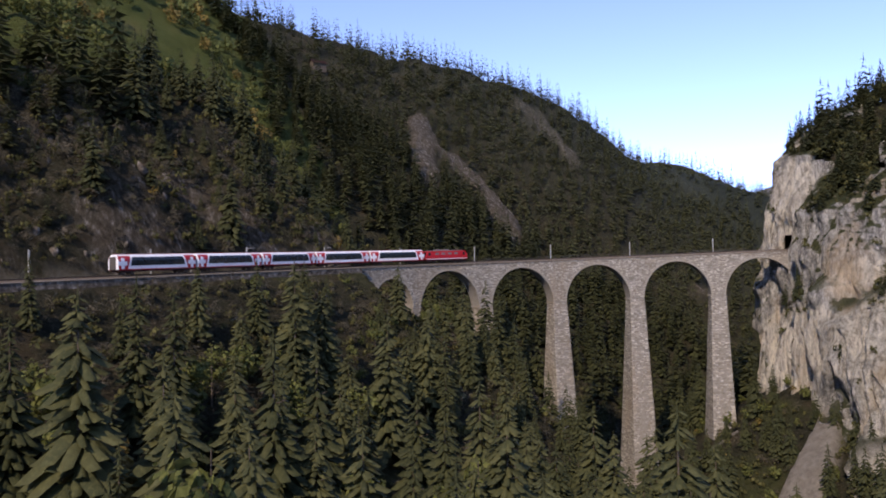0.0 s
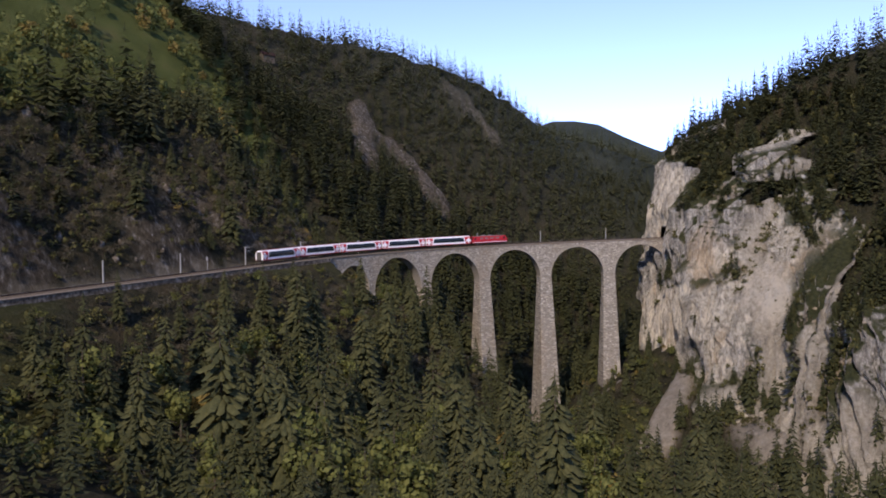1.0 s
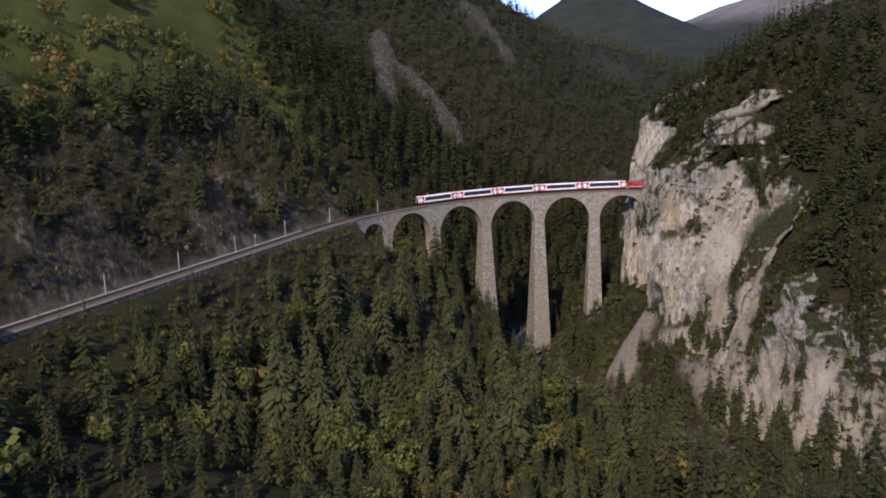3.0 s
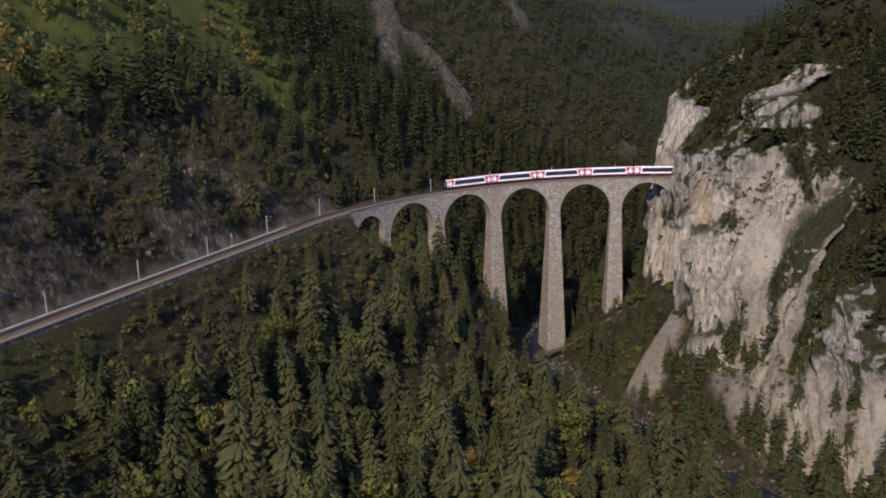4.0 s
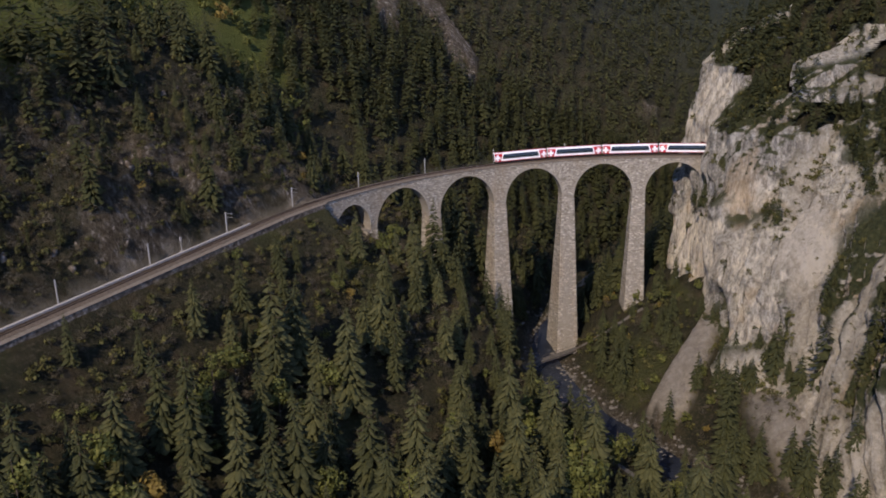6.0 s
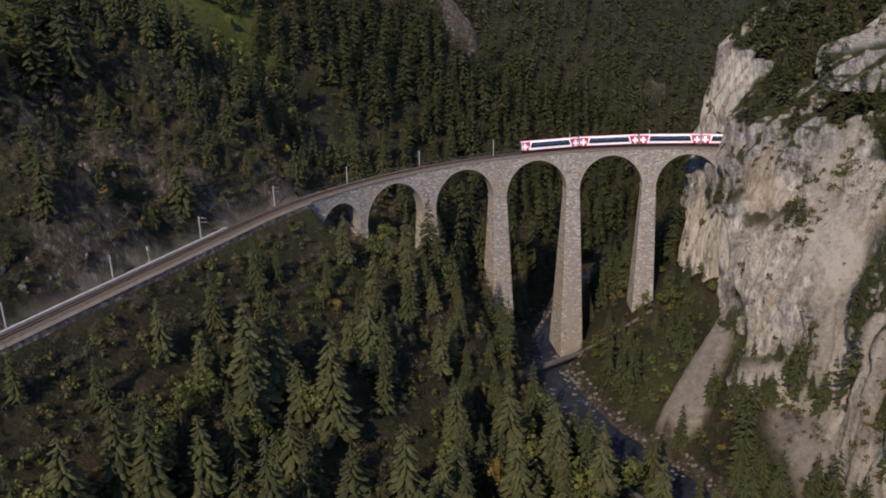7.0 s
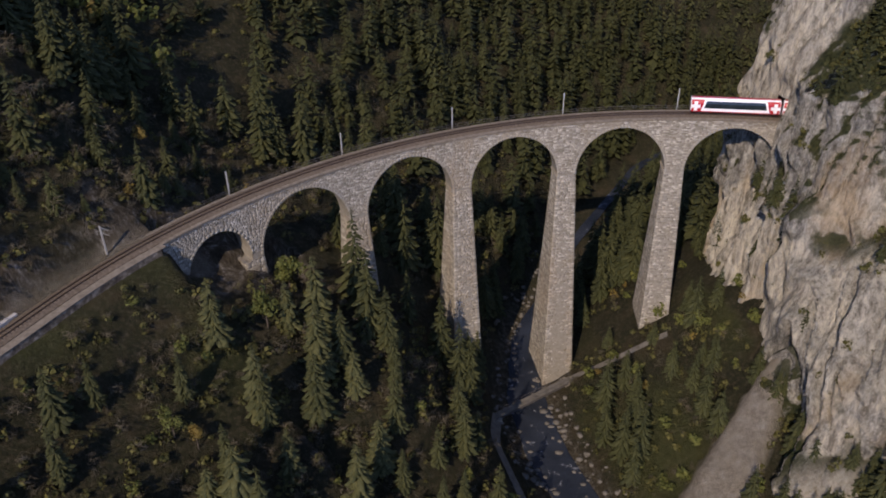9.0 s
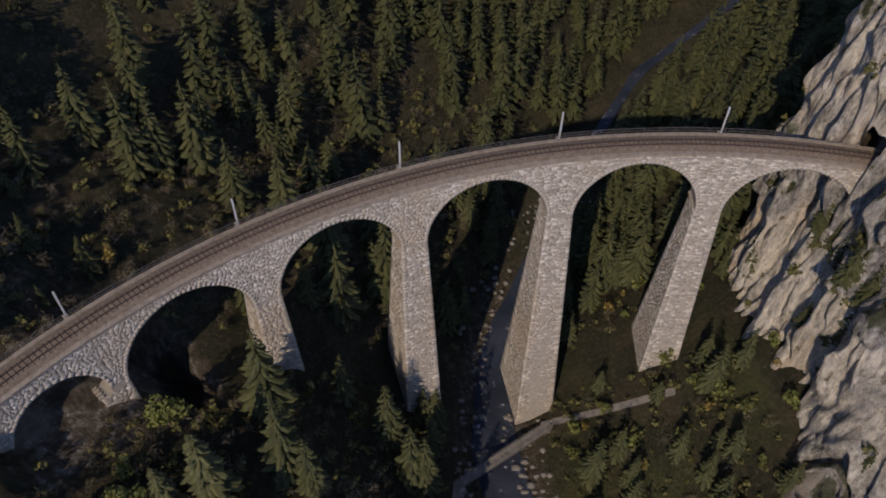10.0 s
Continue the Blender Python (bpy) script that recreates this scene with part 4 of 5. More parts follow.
def build_loco():
    ob = tagged(new("locomotive"), "red electric locomotive with a grey roof and pantograph", "locomotive")
    bm = bmesh.new()
    pts = [(-6.9, 0.9), (6.9, 0.9), (6.95, 1.9), (6.2, 3.15), (-6.2, 3.15), (-6.95, 1.9)]
    A = [bm.verts.new((x, -1.32, z)) for x, z in pts]
    B = [bm.verts.new((x, 1.32, z)) for x, z in pts]
    bm.faces.new(A)
    bm.faces.new(B[::-1])
    for i in range(len(pts)):
        j = (i + 1) % len(pts)
        bm.faces.new((A[j], A[i], B[i], B[j]))
    bmesh.ops.recalc_face_normals(bm, faces=bm.faces[:])
    bmesh.ops.bevel(bm, geom=bm.edges[:], offset=0.12, segments=2)
    part("body", bm, RED, ob)
    for e in (-1, 1):
        bm = bmesh.new()
        v = [bm.verts.new(p) for p in ((e * 6.93, -1.05, 2.02), (e * 6.93, 1.05, 2.02), (e * 6.35, 0.95, 2.98), (e * 6.35, -0.95, 2.98))]
        bm.faces.new(v)
        bmesh.ops.solidify(bm, geom=bm.faces[:], thickness=0.06)
        part("windscreen", bm, GLASS, ob)
        for sd in (-1, 1):
            bm = bmesh.new()
            box(bm, e * 5.7 - 0.35, e * 5.7 + 0.35, sd * 1.325 - 0.02, sd * 1.325 + 0.02, 2.0, 2.75)
            part("cab_window", bm, GLASS, ob)
    for sd in (-1, 1):
        for i in range(4):
            bm = bmesh.new()
            box(bm, -3.9 + i * 2.1, -2.6 + i * 2.1, sd * 1.33 - 0.02, sd * 1.33 + 0.02, 2.15, 2.7)
            part("grille", bm, ROOFGREY, ob)
        bm = bmesh.new()
        box(bm, -6.7, 6.7, sd * 1.33 - 0.015, sd * 1.33 + 0.015, 1.0, 1.14)
        part("stripe", bm, WHITE, ob, "pale lower stripe")
    bm = bmesh.new()
    box(bm, -5.6, 5.6, -1.05, 1.05, 3.1, 3.32)
    bmesh.ops.bevel(bm, geom=bm.edges[:], offset=0.08, segments=1)
    part("roof", bm, ROOFGREY, ob, "grey roof deck")
    for i in (-2.2, 0.4):
        bm = bmesh.new()
        box(bm, i - 0.8, i + 0.8, -0.6, 0.6, 3.3, 3.6)
        bmesh.ops.bevel(bm, geom=bm.edges[:], offset=0.06, segments=1)
        part("roof_box", bm, ROOFGREY, ob)
    bm = bmesh.new()
    tube(bm, (3.4, 0, 3.35), (4.5, 0, 4.1), 0.05, 0.05, 6)
    tube(bm, (4.5, 0, 4.1), (3.2, 0, 4.9), 0.04, 0.04, 6)
    tube(bm, (3.2, -0.8, 4.9), (3.2, 0.8, 4.9), 0.05, 0.05, 6)
    part("pantograph", bm, DARKSTEEL, ob)
    bm = bmesh.new()
    box(bm, -6.6, 6.6, -1.1, 1.1, 0.5, 0.95)
    part("underframe", bm, UNDER, ob)
    bogie(ob, -4.4)
    bogie(ob, 4.4)
    return ob


COACH = build_coach()
CARS = [COACH] + [copy_thing(COACH, pose(0, 0, 0)) for _ in range(4)]
LOCO = build_loco()
PITCH = 18.75
# tail of the train: seconds, metres along the line
TAIL = [(0.0, -149.5), (0.5, -129.5), (1.0, -110.3), (1.5, -89.8), (2.0, -73.6), (2.5, -55.9), (2.9, -45.5), (3.4, -38.0), (4.0, -31.8),
        (4.5, -26.8), (5.0, -22.4), (5.5, -18.1), (6.2, -11.8), (7.0, -4.6), (7.5, -0.1), (8.0, 4.4), (8.5, 17.3), (9.0, 38.3), (9.5, 62.0), (10.0, 86.0)]


def car_pose(s, half):
    """A car at s whose bogies sit half metres before and behind."""
    a, b = Vector(track(s - half)[:3]), Vector(track(s + half)[:3])
    c, d = (a + b) / 2, b - a
    return place(c.x, c.y, c.z + 0.53, 0, -math.degrees(math.atan2(d.z, math.hypot(d.x, d.y))), math.degrees(math.atan2(d.y, d.x)))


def motions():
    ts = np.array([p[0] for p in TAIL])
    sv = np.array([p[1] for p in TAIL])
    slope = np.gradient(sv, ts)

    def tail(t):
        i = min(max(int(np.searchsorted(ts, t)) - 1, 0), len(ts) - 2)
        h = ts[i + 1] - ts[i]
        u = (t - ts[i]) / h
        return ((2 * u ** 3 - 3 * u ** 2 + 1) * sv[i] + (u ** 3 - 2 * u ** 2 + u) * h * slope[i]
                + (-2 * u ** 3 + 3 * u ** 2) * sv[i + 1] + (u ** 3 - u ** 2) * h * slope[i + 1])

    times = [i * 0.25 for i in range(41)]
    for i, car in enumerate(CARS):
        walk(car, [(t, car_pose(tail(t) + 9.1 + i * PITCH, 6.4)) for t in times])
    walk(LOCO, [(t, car_pose(tail(t) + 5 * PITCH + 7.0, 4.4)) for t in times])


# ---- trees ----
def conifer_data(rng, h, rad, tiers, blades, bare=0.12, sub=False, power=0.75):
    """Tapered crown of drooping branches: verts and triangles."""
    V, F = [], []
    for i in range(tiers):
        f = (i + rng.uniform(0, 0.6)) / tiers
        z = h * (bare + (0.97 - bare) * f)
        r = rad * ((1 - f) ** power) * rng.uniform(0.8, 1.12) + 0.25
        nb = max(3, int(blades * (1 - 0.5 * f)))
        a0 = rng.uniform(0, 6.28)
        for j in range(nb):
            a = a0 + 6.283 * j / nb + rng.uniform(-0.35, 0.35)
            L = r * rng.uniform(0.65, 1.15)
            zj = z + rng.uniform(-0.55, 0.55) * h / tiers
            ca, sa = math.cos(a), math.sin(a)
            w = L * rng.uniform(0.15, 0.27) if sub else L * rng.uniform(0.17, 0.30)
            drop = L * rng.uniform(0.15, 0.55)

            def at(q, side, dz):
                return (q * L * ca - side * sa, q * L * sa + side * ca, zj + 0.10 * L - drop * q * q + dz)

            n = len(V)
            if sub:
                V += [at(0, 0, 0.05), at(0.42, w * 0.75, -0.12 * L), at(0.5, 0, 0.06 * L), at(0.42, -w * 0.75, -0.12 * L),
                      at(0.80, w * 0.62, -0.16 * L), at(1.0, 0, -0.02), at(0.80, -w * 0.62, -0.16 * L)]
                F += [(n, n + 1, n + 2), (n, n + 2, n + 3), (n + 2, n + 4, n + 5), (n + 2, n + 5, n + 6), (n + 1, n + 4, n + 2), (n + 2, n + 6, n + 3)]
            else:
                V += [at(0, 0, 0.05), at(0.6, w, -0.14 * L), at(1.0, 0, -0.02), at(0.6, -w, -0.14 * L)]
                F += [(n, n + 1, n + 2), (n, n + 2, n + 3)]
    n = len(V)
    V += [(0.22, 0, h * 0.86), (-0.11, 0.19, h * 0.86), (-0.11, -0.19, h * 0.86), (0, 0, h)]
    F += [(n, n + 1, n + 3), (n + 1, n + 2, n + 3), (n + 2, n, n + 3)]
    return np.array(V, np.float32), np.array(F, np.int32)


def leafy_data(rng, h, rad, lumps, leaves, size, slim=0.7):
    """A broadleaf crown: clumps of small leaf faces with gaps."""
    V, F = [], []
    for i in range(lumps):
        a, q = rng.uniform(0, 6.28), rng.uniform(0.1, 0.7)
        c = Vector((math.cos(a) * q * rad, math.sin(a) * q * rad, h * rng.uniform(0.42, 0.86)))
        lr = rad * rng.uniform(0.32, 0.55)
        for j in range(leaves):
            d = Vector((rng.gauss(0, 1), rng.gauss(0, 1), rng.gauss(0, 1))).normalized()
            p = c + d * lr * rng.uniform(0.7, 1.1)
            u = d.orthogonal().normalized()
            u = (Matrix.Rotation(rng.uniform(0, 6.28), 3, d) @ u + d * rng.uniform(-0.6, 0.6)).normalized()
            v = d.cross(u)
            s = size * rng.uniform(0.6, 1.3)
            n = len(V)
            V += [tuple(p - u * s), tuple(p + v * s * slim), tuple(p + u * s), tuple(p - v * s * slim)]
            F += [(n, n + 1, n + 2), (n, n + 2, n + 3)]
    return np.array(V, np.float32), np.array(F, np.int32)


def trunk_mesh(h, r0, limbs, rng, reach):
    bm = bmesh.new()
    tube(bm, (0, 0, -1.2), (0, 0, h * 0.5), r0, r0 * 0.6, 8, False)
    tube(bm, (0, 0, h * 0.5), (0, 0, h * 0.96), r0 * 0.6, 0.03, 6, False)
    for i in range(limbs):
        z = h * rng.uniform(0.15, 0.7)
        a = rng.uniform(0, 6.28)
        L = reach * rng.uniform(0.4, 0.8)
        tube(bm, (0, 0, z), (L * math.cos(a), L * math.sin(a), z + L * 0.35), r0 * 0.25, 0.02, 5, False)
    return to_mesh("trunk", bm, BARK)


def scatter(name, variants, places, mat, label, category):
    """One mesh of many plants. places: x, y, z, scale, turn, variant."""
    if not len(places):
        return None
    VV, FF, n = [], [], 0
    for x, y, z, sc, tu, k in places:
        V, F = variants[int(k)]
        c, s = math.cos(tu) * sc, math.sin(tu) * sc
        W = np.empty_like(V)
        W[:, 0] = V[:, 0] * c - V[:, 1] * s + x
        W[:, 1] = V[:, 0] * s + V[:, 1] * c + y
        W[:, 2] = V[:, 2] * sc + z
        VV.append(W)
        FF.append(F + n)
        n += len(V)
    me = mesh_from(name, np.concatenate(VV), np.concatenate(FF), mat)
    return tagged(new(name, me), label, category, kind="stuff")


PATH_LINE = [(-7.5, 95), (-11.5, 84), (-11, 72), (-9, 57), (-5, 40), (2, 22)]


def on_path(x, y):
    best = 99.0
    for (x0, y0), (x1, y1) in zip(PATH_LINE, PATH_LINE[1:]):
        dx, dy = x1 - x0, y1 - y0
        t = min(1.0, max(0.0, ((x - x0) * dx + (y - y0) * dy) / (dx * dx + dy * dy)))
        best = min(best, math.hypot(x - x0 - t * dx, y - y0 - t * dy))
    return best


def plant():
    rng = random.Random(11)
    nr = np.random.default_rng(7)
    # near conifers as single trees
    near_v = []
    for i in range(5):
        h = (17, 19, 21, 18, 15)[i]
        V, F = conifer_data(rng, h, (3.9, 3.6, 4.3, 3.0, 3.7)[i], 27, 12, 0.08, True, (0.75, 0.85, 0.6, 0.7, 0.6)[i])
        near_v.append((mesh_from("crown", V, F, (SPRUCE, SPRUCE, PINE, SPRUCE, PINE)[i]), trunk_mesh(h, 0.24, 10, rng, 2.0), h))
    leaf_v = []
    for i in range(4):
        h = (9, 11, 8, 12)[i]
        V, F = leafy_data(rng, h, (3.2, 3.6, 2.8, 3.4)[i], 11, 52, 0.36)
        leaf_v.append((mesh_from("crown", V, F, (GREENLEAF, GREENLEAF, AUTUMN, GREENLEAF)[i]), trunk_mesh(h, 0.2, 9, rng, 2.6), h))
    mid = [conifer_data(rng, h, r, 14, 9) for h, r in ((17, 3.5), (20, 3.7), (14, 3.2), (18, 3.0), (21, 4.0), (11, 2.7))]
    low = [conifer_data(rng, h, r, 8, 6) for h, r in ((15, 3.4), (18, 3.5), (13, 3.0), (16, 2.9), (19, 3.7))]
    mid += [conifer_data(rng, h, r, 20, 11, 0.1, True) for h, r in ((17, 3.5), (20, 3.7), (14, 3.2), (18, 3.0), (21, 4.0), (11, 2.7))]
    leaf_mid = [leafy_data(rng, h, r, 8, 10, 0.74) for h, r in ((9, 3.2), (11, 3.8), (8, 3.0))]
    bush = [leafy_data(rng, 1.6, 1.1, 4, 6, 0.30) for _ in range(4)]
    thick = [leafy_data(rng, h, r, 6, 10, 0.66, 0.08) for h, r in ((2.6, 1.6), (3.4, 1.9), (4.6, 2.0))]
    thickets = []

    def single(kind, x, y, z, sc, turn, k):
        crown, trunk, h = (near_v if kind == "spruce" else leaf_v)[k]
        if kind == "spruce":
            ob = tagged(new("conifer"), ("dark green spruce with drooping branches on the slope", "tall slender spruce in the forest",
                                         "broad dark pine among spruces", "narrow pointed spruce in the forest", "young pine on the slope")[k], "tree", "conifers on the near slope")
        else:
            ob = tagged(new("broadleaf_tree"), ("yellow-green broadleaf tree among dark conifers", "light green broadleaf tree in the forest",
                                                "orange autumn tree among conifers", "tall yellow-green broadleaf tree")[k], "tree", "broadleaf trees in the forest")
        ob.matrix_basis = place(x, y, z, 0, 0, math.degrees(turn)) @ Matrix.Scale(sc, 4)
        child("trunk", trunk, ob)
        child("crown", crown, ob)

    def grid(x0, x1, y0, y1, step):
        gx, gy = np.meshgrid(np.arange(x0, x1, step), np.arange(y0, y1, step))
        gx = gx + nr.uniform(-0.48, 0.48, gx.shape) * step
        gy = gy + nr.uniform(-0.48, 0.48, gy.shape) * step
        return gx.ravel(), gy.ravel()

    def survey(X, Y):
        Z = ground_height(X, Y)
        d = 1.5
        sl = np.hypot((ground_height(X + d, Y) - ground_height(X - d, Y)) / (2 * d), (ground_height(X, Y + d) - ground_height(X, Y - d)) / (2 * d))
        s, e = near_track(X, Y)
        dr, _ = river_at(X, Y)
        return Z, sl, s, e, dr

    spruces, far_spruces, leaves, autumn, bushes = [], [], [], [], []
    singles = []
    # core woods
    X, Y = grid(-230, 150, -165, 270, 5.3)
    Z, sl, s, e, dr = survey(X, Y)
    clear = fbm(X / 22, Y / 22, 21.0, 3)
    U = nr.uniform(0, 1, X.shape)
    for x, y, z, q, ss, ee, d, cl, u in zip(X, Y, Z, sl, s, e, dr, clear, U):
        if abs(ee) < 6.5 and ss < 60 or abs(d) < (8 if y > 132 else 11 if y > 48 else 7) or on_path(x, y) < 4.5:
            continue
        if y < -50 and -150 < x < -25:
            hmax = 0.50 + 0.25 * smooth01(-85, -50, y)
        else:
            hmax = 1.45
        sc = rng.uniform(0.68, 1.22)
        turn = rng.uniform(0, 6.28)
        if d > 0 and ee > 0 and (ss < -55 or y < 85):          # valley side below the line
            if ee < 26 and ss < -70:
                p = 0.16 + 0.014 * max(0, ee - 8)
                sc *= 0.62
            elif y > 50:
                p = 0.52
                sc *= 0.75
            else:
                p = (0.58 if y > -45 else 0.85) + 1.4 * cl
                sc *= rng.uniform(0.85, 1.3)
            if u > p:
                if ee < 60 and rng.random() < 0.3:
                    leaves.append((x, y, z, rng.uniform(0.25, 0.55), turn, rng.randrange(3)))
                elif rng.random() < 0.7:
                    bushes.append((x, y, z, rng.uniform(0.9, 2.2), turn, rng.randrange(4)))
                continue
            sc = min(sc, hmax)
            if rng.random() < (0.17 if ee > 26 else 0.30):
                singles.append(("leaf", x, y, z, sc * 1.2, turn, rng.choice((0, 1, 1, 2, 3))))
            else:
                singles.append(("spruce", x, y, z, sc, turn, rng.randrange(5)))
        elif d > 0 and ee <= 0 and ss < -50:                    # hillside above the line
            up = -ee
            steep = q > 1.15
            meadow = up + cl * 24 > (44 if x < -130 else 80) and x + 0.15 * y < 12 and ss < -40
            if meadow:
                if u < 0.22 + 3.6 * max(-0.05, cl):
                    (autumn if rng.random() < 0.2 else leaves).append((x, y, z, rng.uniform(0.7, 1.25), turn, rng.randrange(3)))
            elif up < 34:
                if float(outcrop(np.array(x), np.array(y))) > 0.4:
                    continue
                if u < (0.46 if steep else 0.55):
                    spruces.append((x, y, z - 0.5, sc * rng.uniform(0.35, 0.85), turn, rng.randrange(6)))
                elif u < 0.78:
                    bushes.append((x, y, z, rng.uniform(0.8, 2.0), turn, rng.randrange(4)))
                elif u < 0.85:
                    autumn.append((x, y, z, rng.uniform(0.3, 0.55), turn, rng.randrange(3)))
            elif u < 0.80:
                if up > 50 and rng.random() < 0.5:
                    (autumn if rng.random() < 0.25 else leaves).append((x, y, z, rng.uniform(0.7, 1.2), turn, rng.randrange(3)))
                else:
                    spruces.append((x, y, z, sc, turn, rng.randrange(6)))
        elif d > 0:                                             # gorge side behind the arches
            if float(outcrop(np.array(x), np.array(y))) > 0.4:
                continue
            if u < (0.42 + cl if y < 185 else 0.9 if q < 2.2 + cl else 0.6):
                spruces.append((x, y, z - 0.5, sc, turn, rng.randrange(6)))
            elif u < 0.95:
                bushes.append((x, y, z, rng.uniform(0.8, 1.8), turn, rng.randrange(4)))
        else:                                                   # right bank and hill
            face = cliff_x(np.array(y), np.array(min(z, 60.0))) - x
            front = x < cliff_x(np.array(y), np.array(-30.0)) - 2.5
            if front:
                talus = float(tongue(np.array(x), np.array(y))) + math.exp(-((x - 40) / 8) ** 2 - ((y - 22) / 14) ** 2)
                if talus > 0.35:
                    continue
                if y < 30 or y > 125:
                    if u < 0.92:
                        spruces.append((x, y, z, sc, turn, rng.randrange(6)))
                elif u < 0.55:
                    spruces.append((x, y, z, sc * 0.8, turn, rng.randrange(6)))
                elif u < 0.60:
                    autumn.append((x, y, z, rng.uniform(0.25, 0.45), turn, rng.randrange(3)))
                elif u < 0.92:
                    leaves.append((x, y, z, rng.uniform(0.3, 0.65), turn, rng.randrange(3)))
                else:
                    bushes.append((x, y, z, rng.uniform(1.0, 2.2), turn, rng.randrange(4)))
            elif x > cliff_x(np.array(y), np.array(float(crest_at(y)) - 3.0)) + 3:
                if u < 0.93 and cl > -0.3 and float(crag_on(np.array(y), np.array(z))) < 0.3:
                    spruces.append((x, y, z - 0.5, sc * 0.85, turn, rng.randrange(6)))
    # the most visible near trees stay single objects, the rest join the wood
    singles.sort(key=lambda t: abs(t[2]) * 0.8 + abs(t[1] + 65))
    ns = nl = 0
    for kind, x, y, z, sc, turn, k in singles:
        if kind == "spruce" and ns < 270:
            ns += 1
            single(kind, x, y, z, sc, turn, k)
        elif kind == "leaf" and nl < 75:
            nl += 1
            single(kind, x, y, z, sc, turn, k)
        elif kind == "spruce":
            spruces.append((x, y, z, sc, turn, k))
        else:
            leaves.append((x, y, z, sc, turn, k % 3))
    for x, y, sc, k in ((-95, -58, 1.45, 3), (-84, -68, 1.4, 0), (-89, -61, 1.15, 1), (-128, -112, 1.2, 2), (-62, -40, 1.3, 1), (-70, -22, 1.2, 3), (-104, 6, 1.3, 1), (-97, 22, 1.1, 0), (-110, -14, 1.2, 2)):
        single("leaf", x, y, float(ground_height(x, y)), sc, x * 1.7, k)
    # far woods
    X, Y = grid(-420, 480, -140, 640, 7.8)
    far = ~((X > -232) & (X < 152) & (Y < 272))
    X, Y = X[far], Y[far]
    Z, sl, s, e, dr = survey(X, Y)
    clear = fbm(X / 30, Y / 30, 21.0, 3)
    U = nr.uniform(0, 1, X.shape)
    for x, y, z, q, ss, ee, d, cl, u in zip(X, Y, Z, sl, s, e, dr, clear, U):
        if abs(d) < 10:
            continue
        sc, turn = rng.uniform(0.7, 1.1), rng.uniform(0, 6.28)
        up = -ee
        meadow = d > 0 and up + cl * 24 > (44 if x < -130 else 80) and x + 0.15 * y < 12 and ss < -40
        if meadow:
            if u < 0.22 + 3.6 * max(-0.05, cl):
                (autumn if rng.random() < 0.25 else leaves).append((x, y, z, rng.uniform(0.7, 1.1), turn, rng.randrange(3)))
        elif u < 0.92 and q < 3 and (d < 0 or float(outcrop(np.array(x), np.array(y))) < 0.4):
            far_spruces.append((x, y, z - 0.5, sc, turn, rng.randrange(5)))
    # the steep wooded side at the gorge's bend
    X, Y = grid(-60, 240, 262, 440, 5.6)
    Z, sl, s, e, dr = survey(X, Y)
    for x, y, z, d in zip(X, Y, Z, dr):
        if d > 12 and z < 125 and rng.random() < 0.8 and float(outcrop(np.array(x), np.array(y))) < 0.4:
            far_spruces.append((x, y, z - 0.5, rng.uniform(0.55, 0.95), rng.uniform(0, 6.28), rng.randrange(5)))
    # shrubs and small trees on the cliff's ledges
    n, m = CLIFF_I.shape
    for _ in range(17000):
        i, j = rng.randrange(2, n - 3), rng.randrange(2, m - 3)
        a, b, c = CLIFF_V[CLIFF_I[i, j]], CLIFF_V[CLIFF_I[i + 2, j]], CLIFF_V[CLIFF_I[i, j + 2]]
        nz = np.cross(c - a, b - a)
        nz = abs(nz[2]) / (np.linalg.norm(nz) + 1e-9)
        y, z = a[1], a[2]
        g = float(fbm((y - 0.3 * z) / 7, z / 22, 31.0, 3))
        if abs(y - 102) < 8 and -14 < z < 9 or crag_on(y, z) > 0.2 and rng.random() < 0.8:
            continue
        if -42 < z < -17 and 46 < y < 98 and rng.random() < 0.85:
            continue
        if rng.random() < 0.10 and y > 10:
            bushes.append((a[0] + 0.3, y, z - 0.2, rng.uniform(0.35, 0.8), rng.uniform(0, 6.28), rng.randrange(4)))
        if nz + g * 2.2 > (0.62 if y > 68 and z > -14 else 0.78) + 0.10 * (y < 75 and z < 8) or (z > crest_at(y) - 6 and g > 0.0):
            if (z > crest_at(y) - 7 or g > 0.16) and rng.random() < 0.45:
                spruces.append((a[0] + 0.6, y, z - 0.6, rng.uniform(0.28, 0.62), rng.uniform(0, 6.28), rng.randrange(6)))
            else:
                bushes.append((a[0] + 0.3, y, z - 0.2, rng.uniform(0.6, 1.7), rng.uniform(0, 6.28), rng.randrange(4)))
    # undergrowth between the trees
    X, Y = grid(-235, 60, -130, 185, 3.0)
    Z, sl, s, e, dr = survey(X, Y)
    for x, y, z, ss, ee, d in zip(X, Y, Z, s, e, dr):
        if (y < -60 or x < -175) and (ee > 0 or ee < -38) or y > 150 and (d < 0 or x < -40):
            continue
        if abs(ee) < 5.2 and ss < -60 or abs(d) < 9 or x > 44 or abs(ee) < 4.5 or ee < -45 and ss < -60 or on_path(x, y) < 2.2:
            continue
        if d < 0 and rng.random() < 0.25 or d > 0 and rng.random() < (0.5 if ee < -5 and ss < -60 else 0.75 if y > 10 else 0.3):
            thickets.append((x, y, z - 0.4, rng.uniform(0.5, 1.15) * (1.35 if ee < -5 and ss < -60 else 1.0), rng.uniform(0, 6.28), rng.randrange(3)))
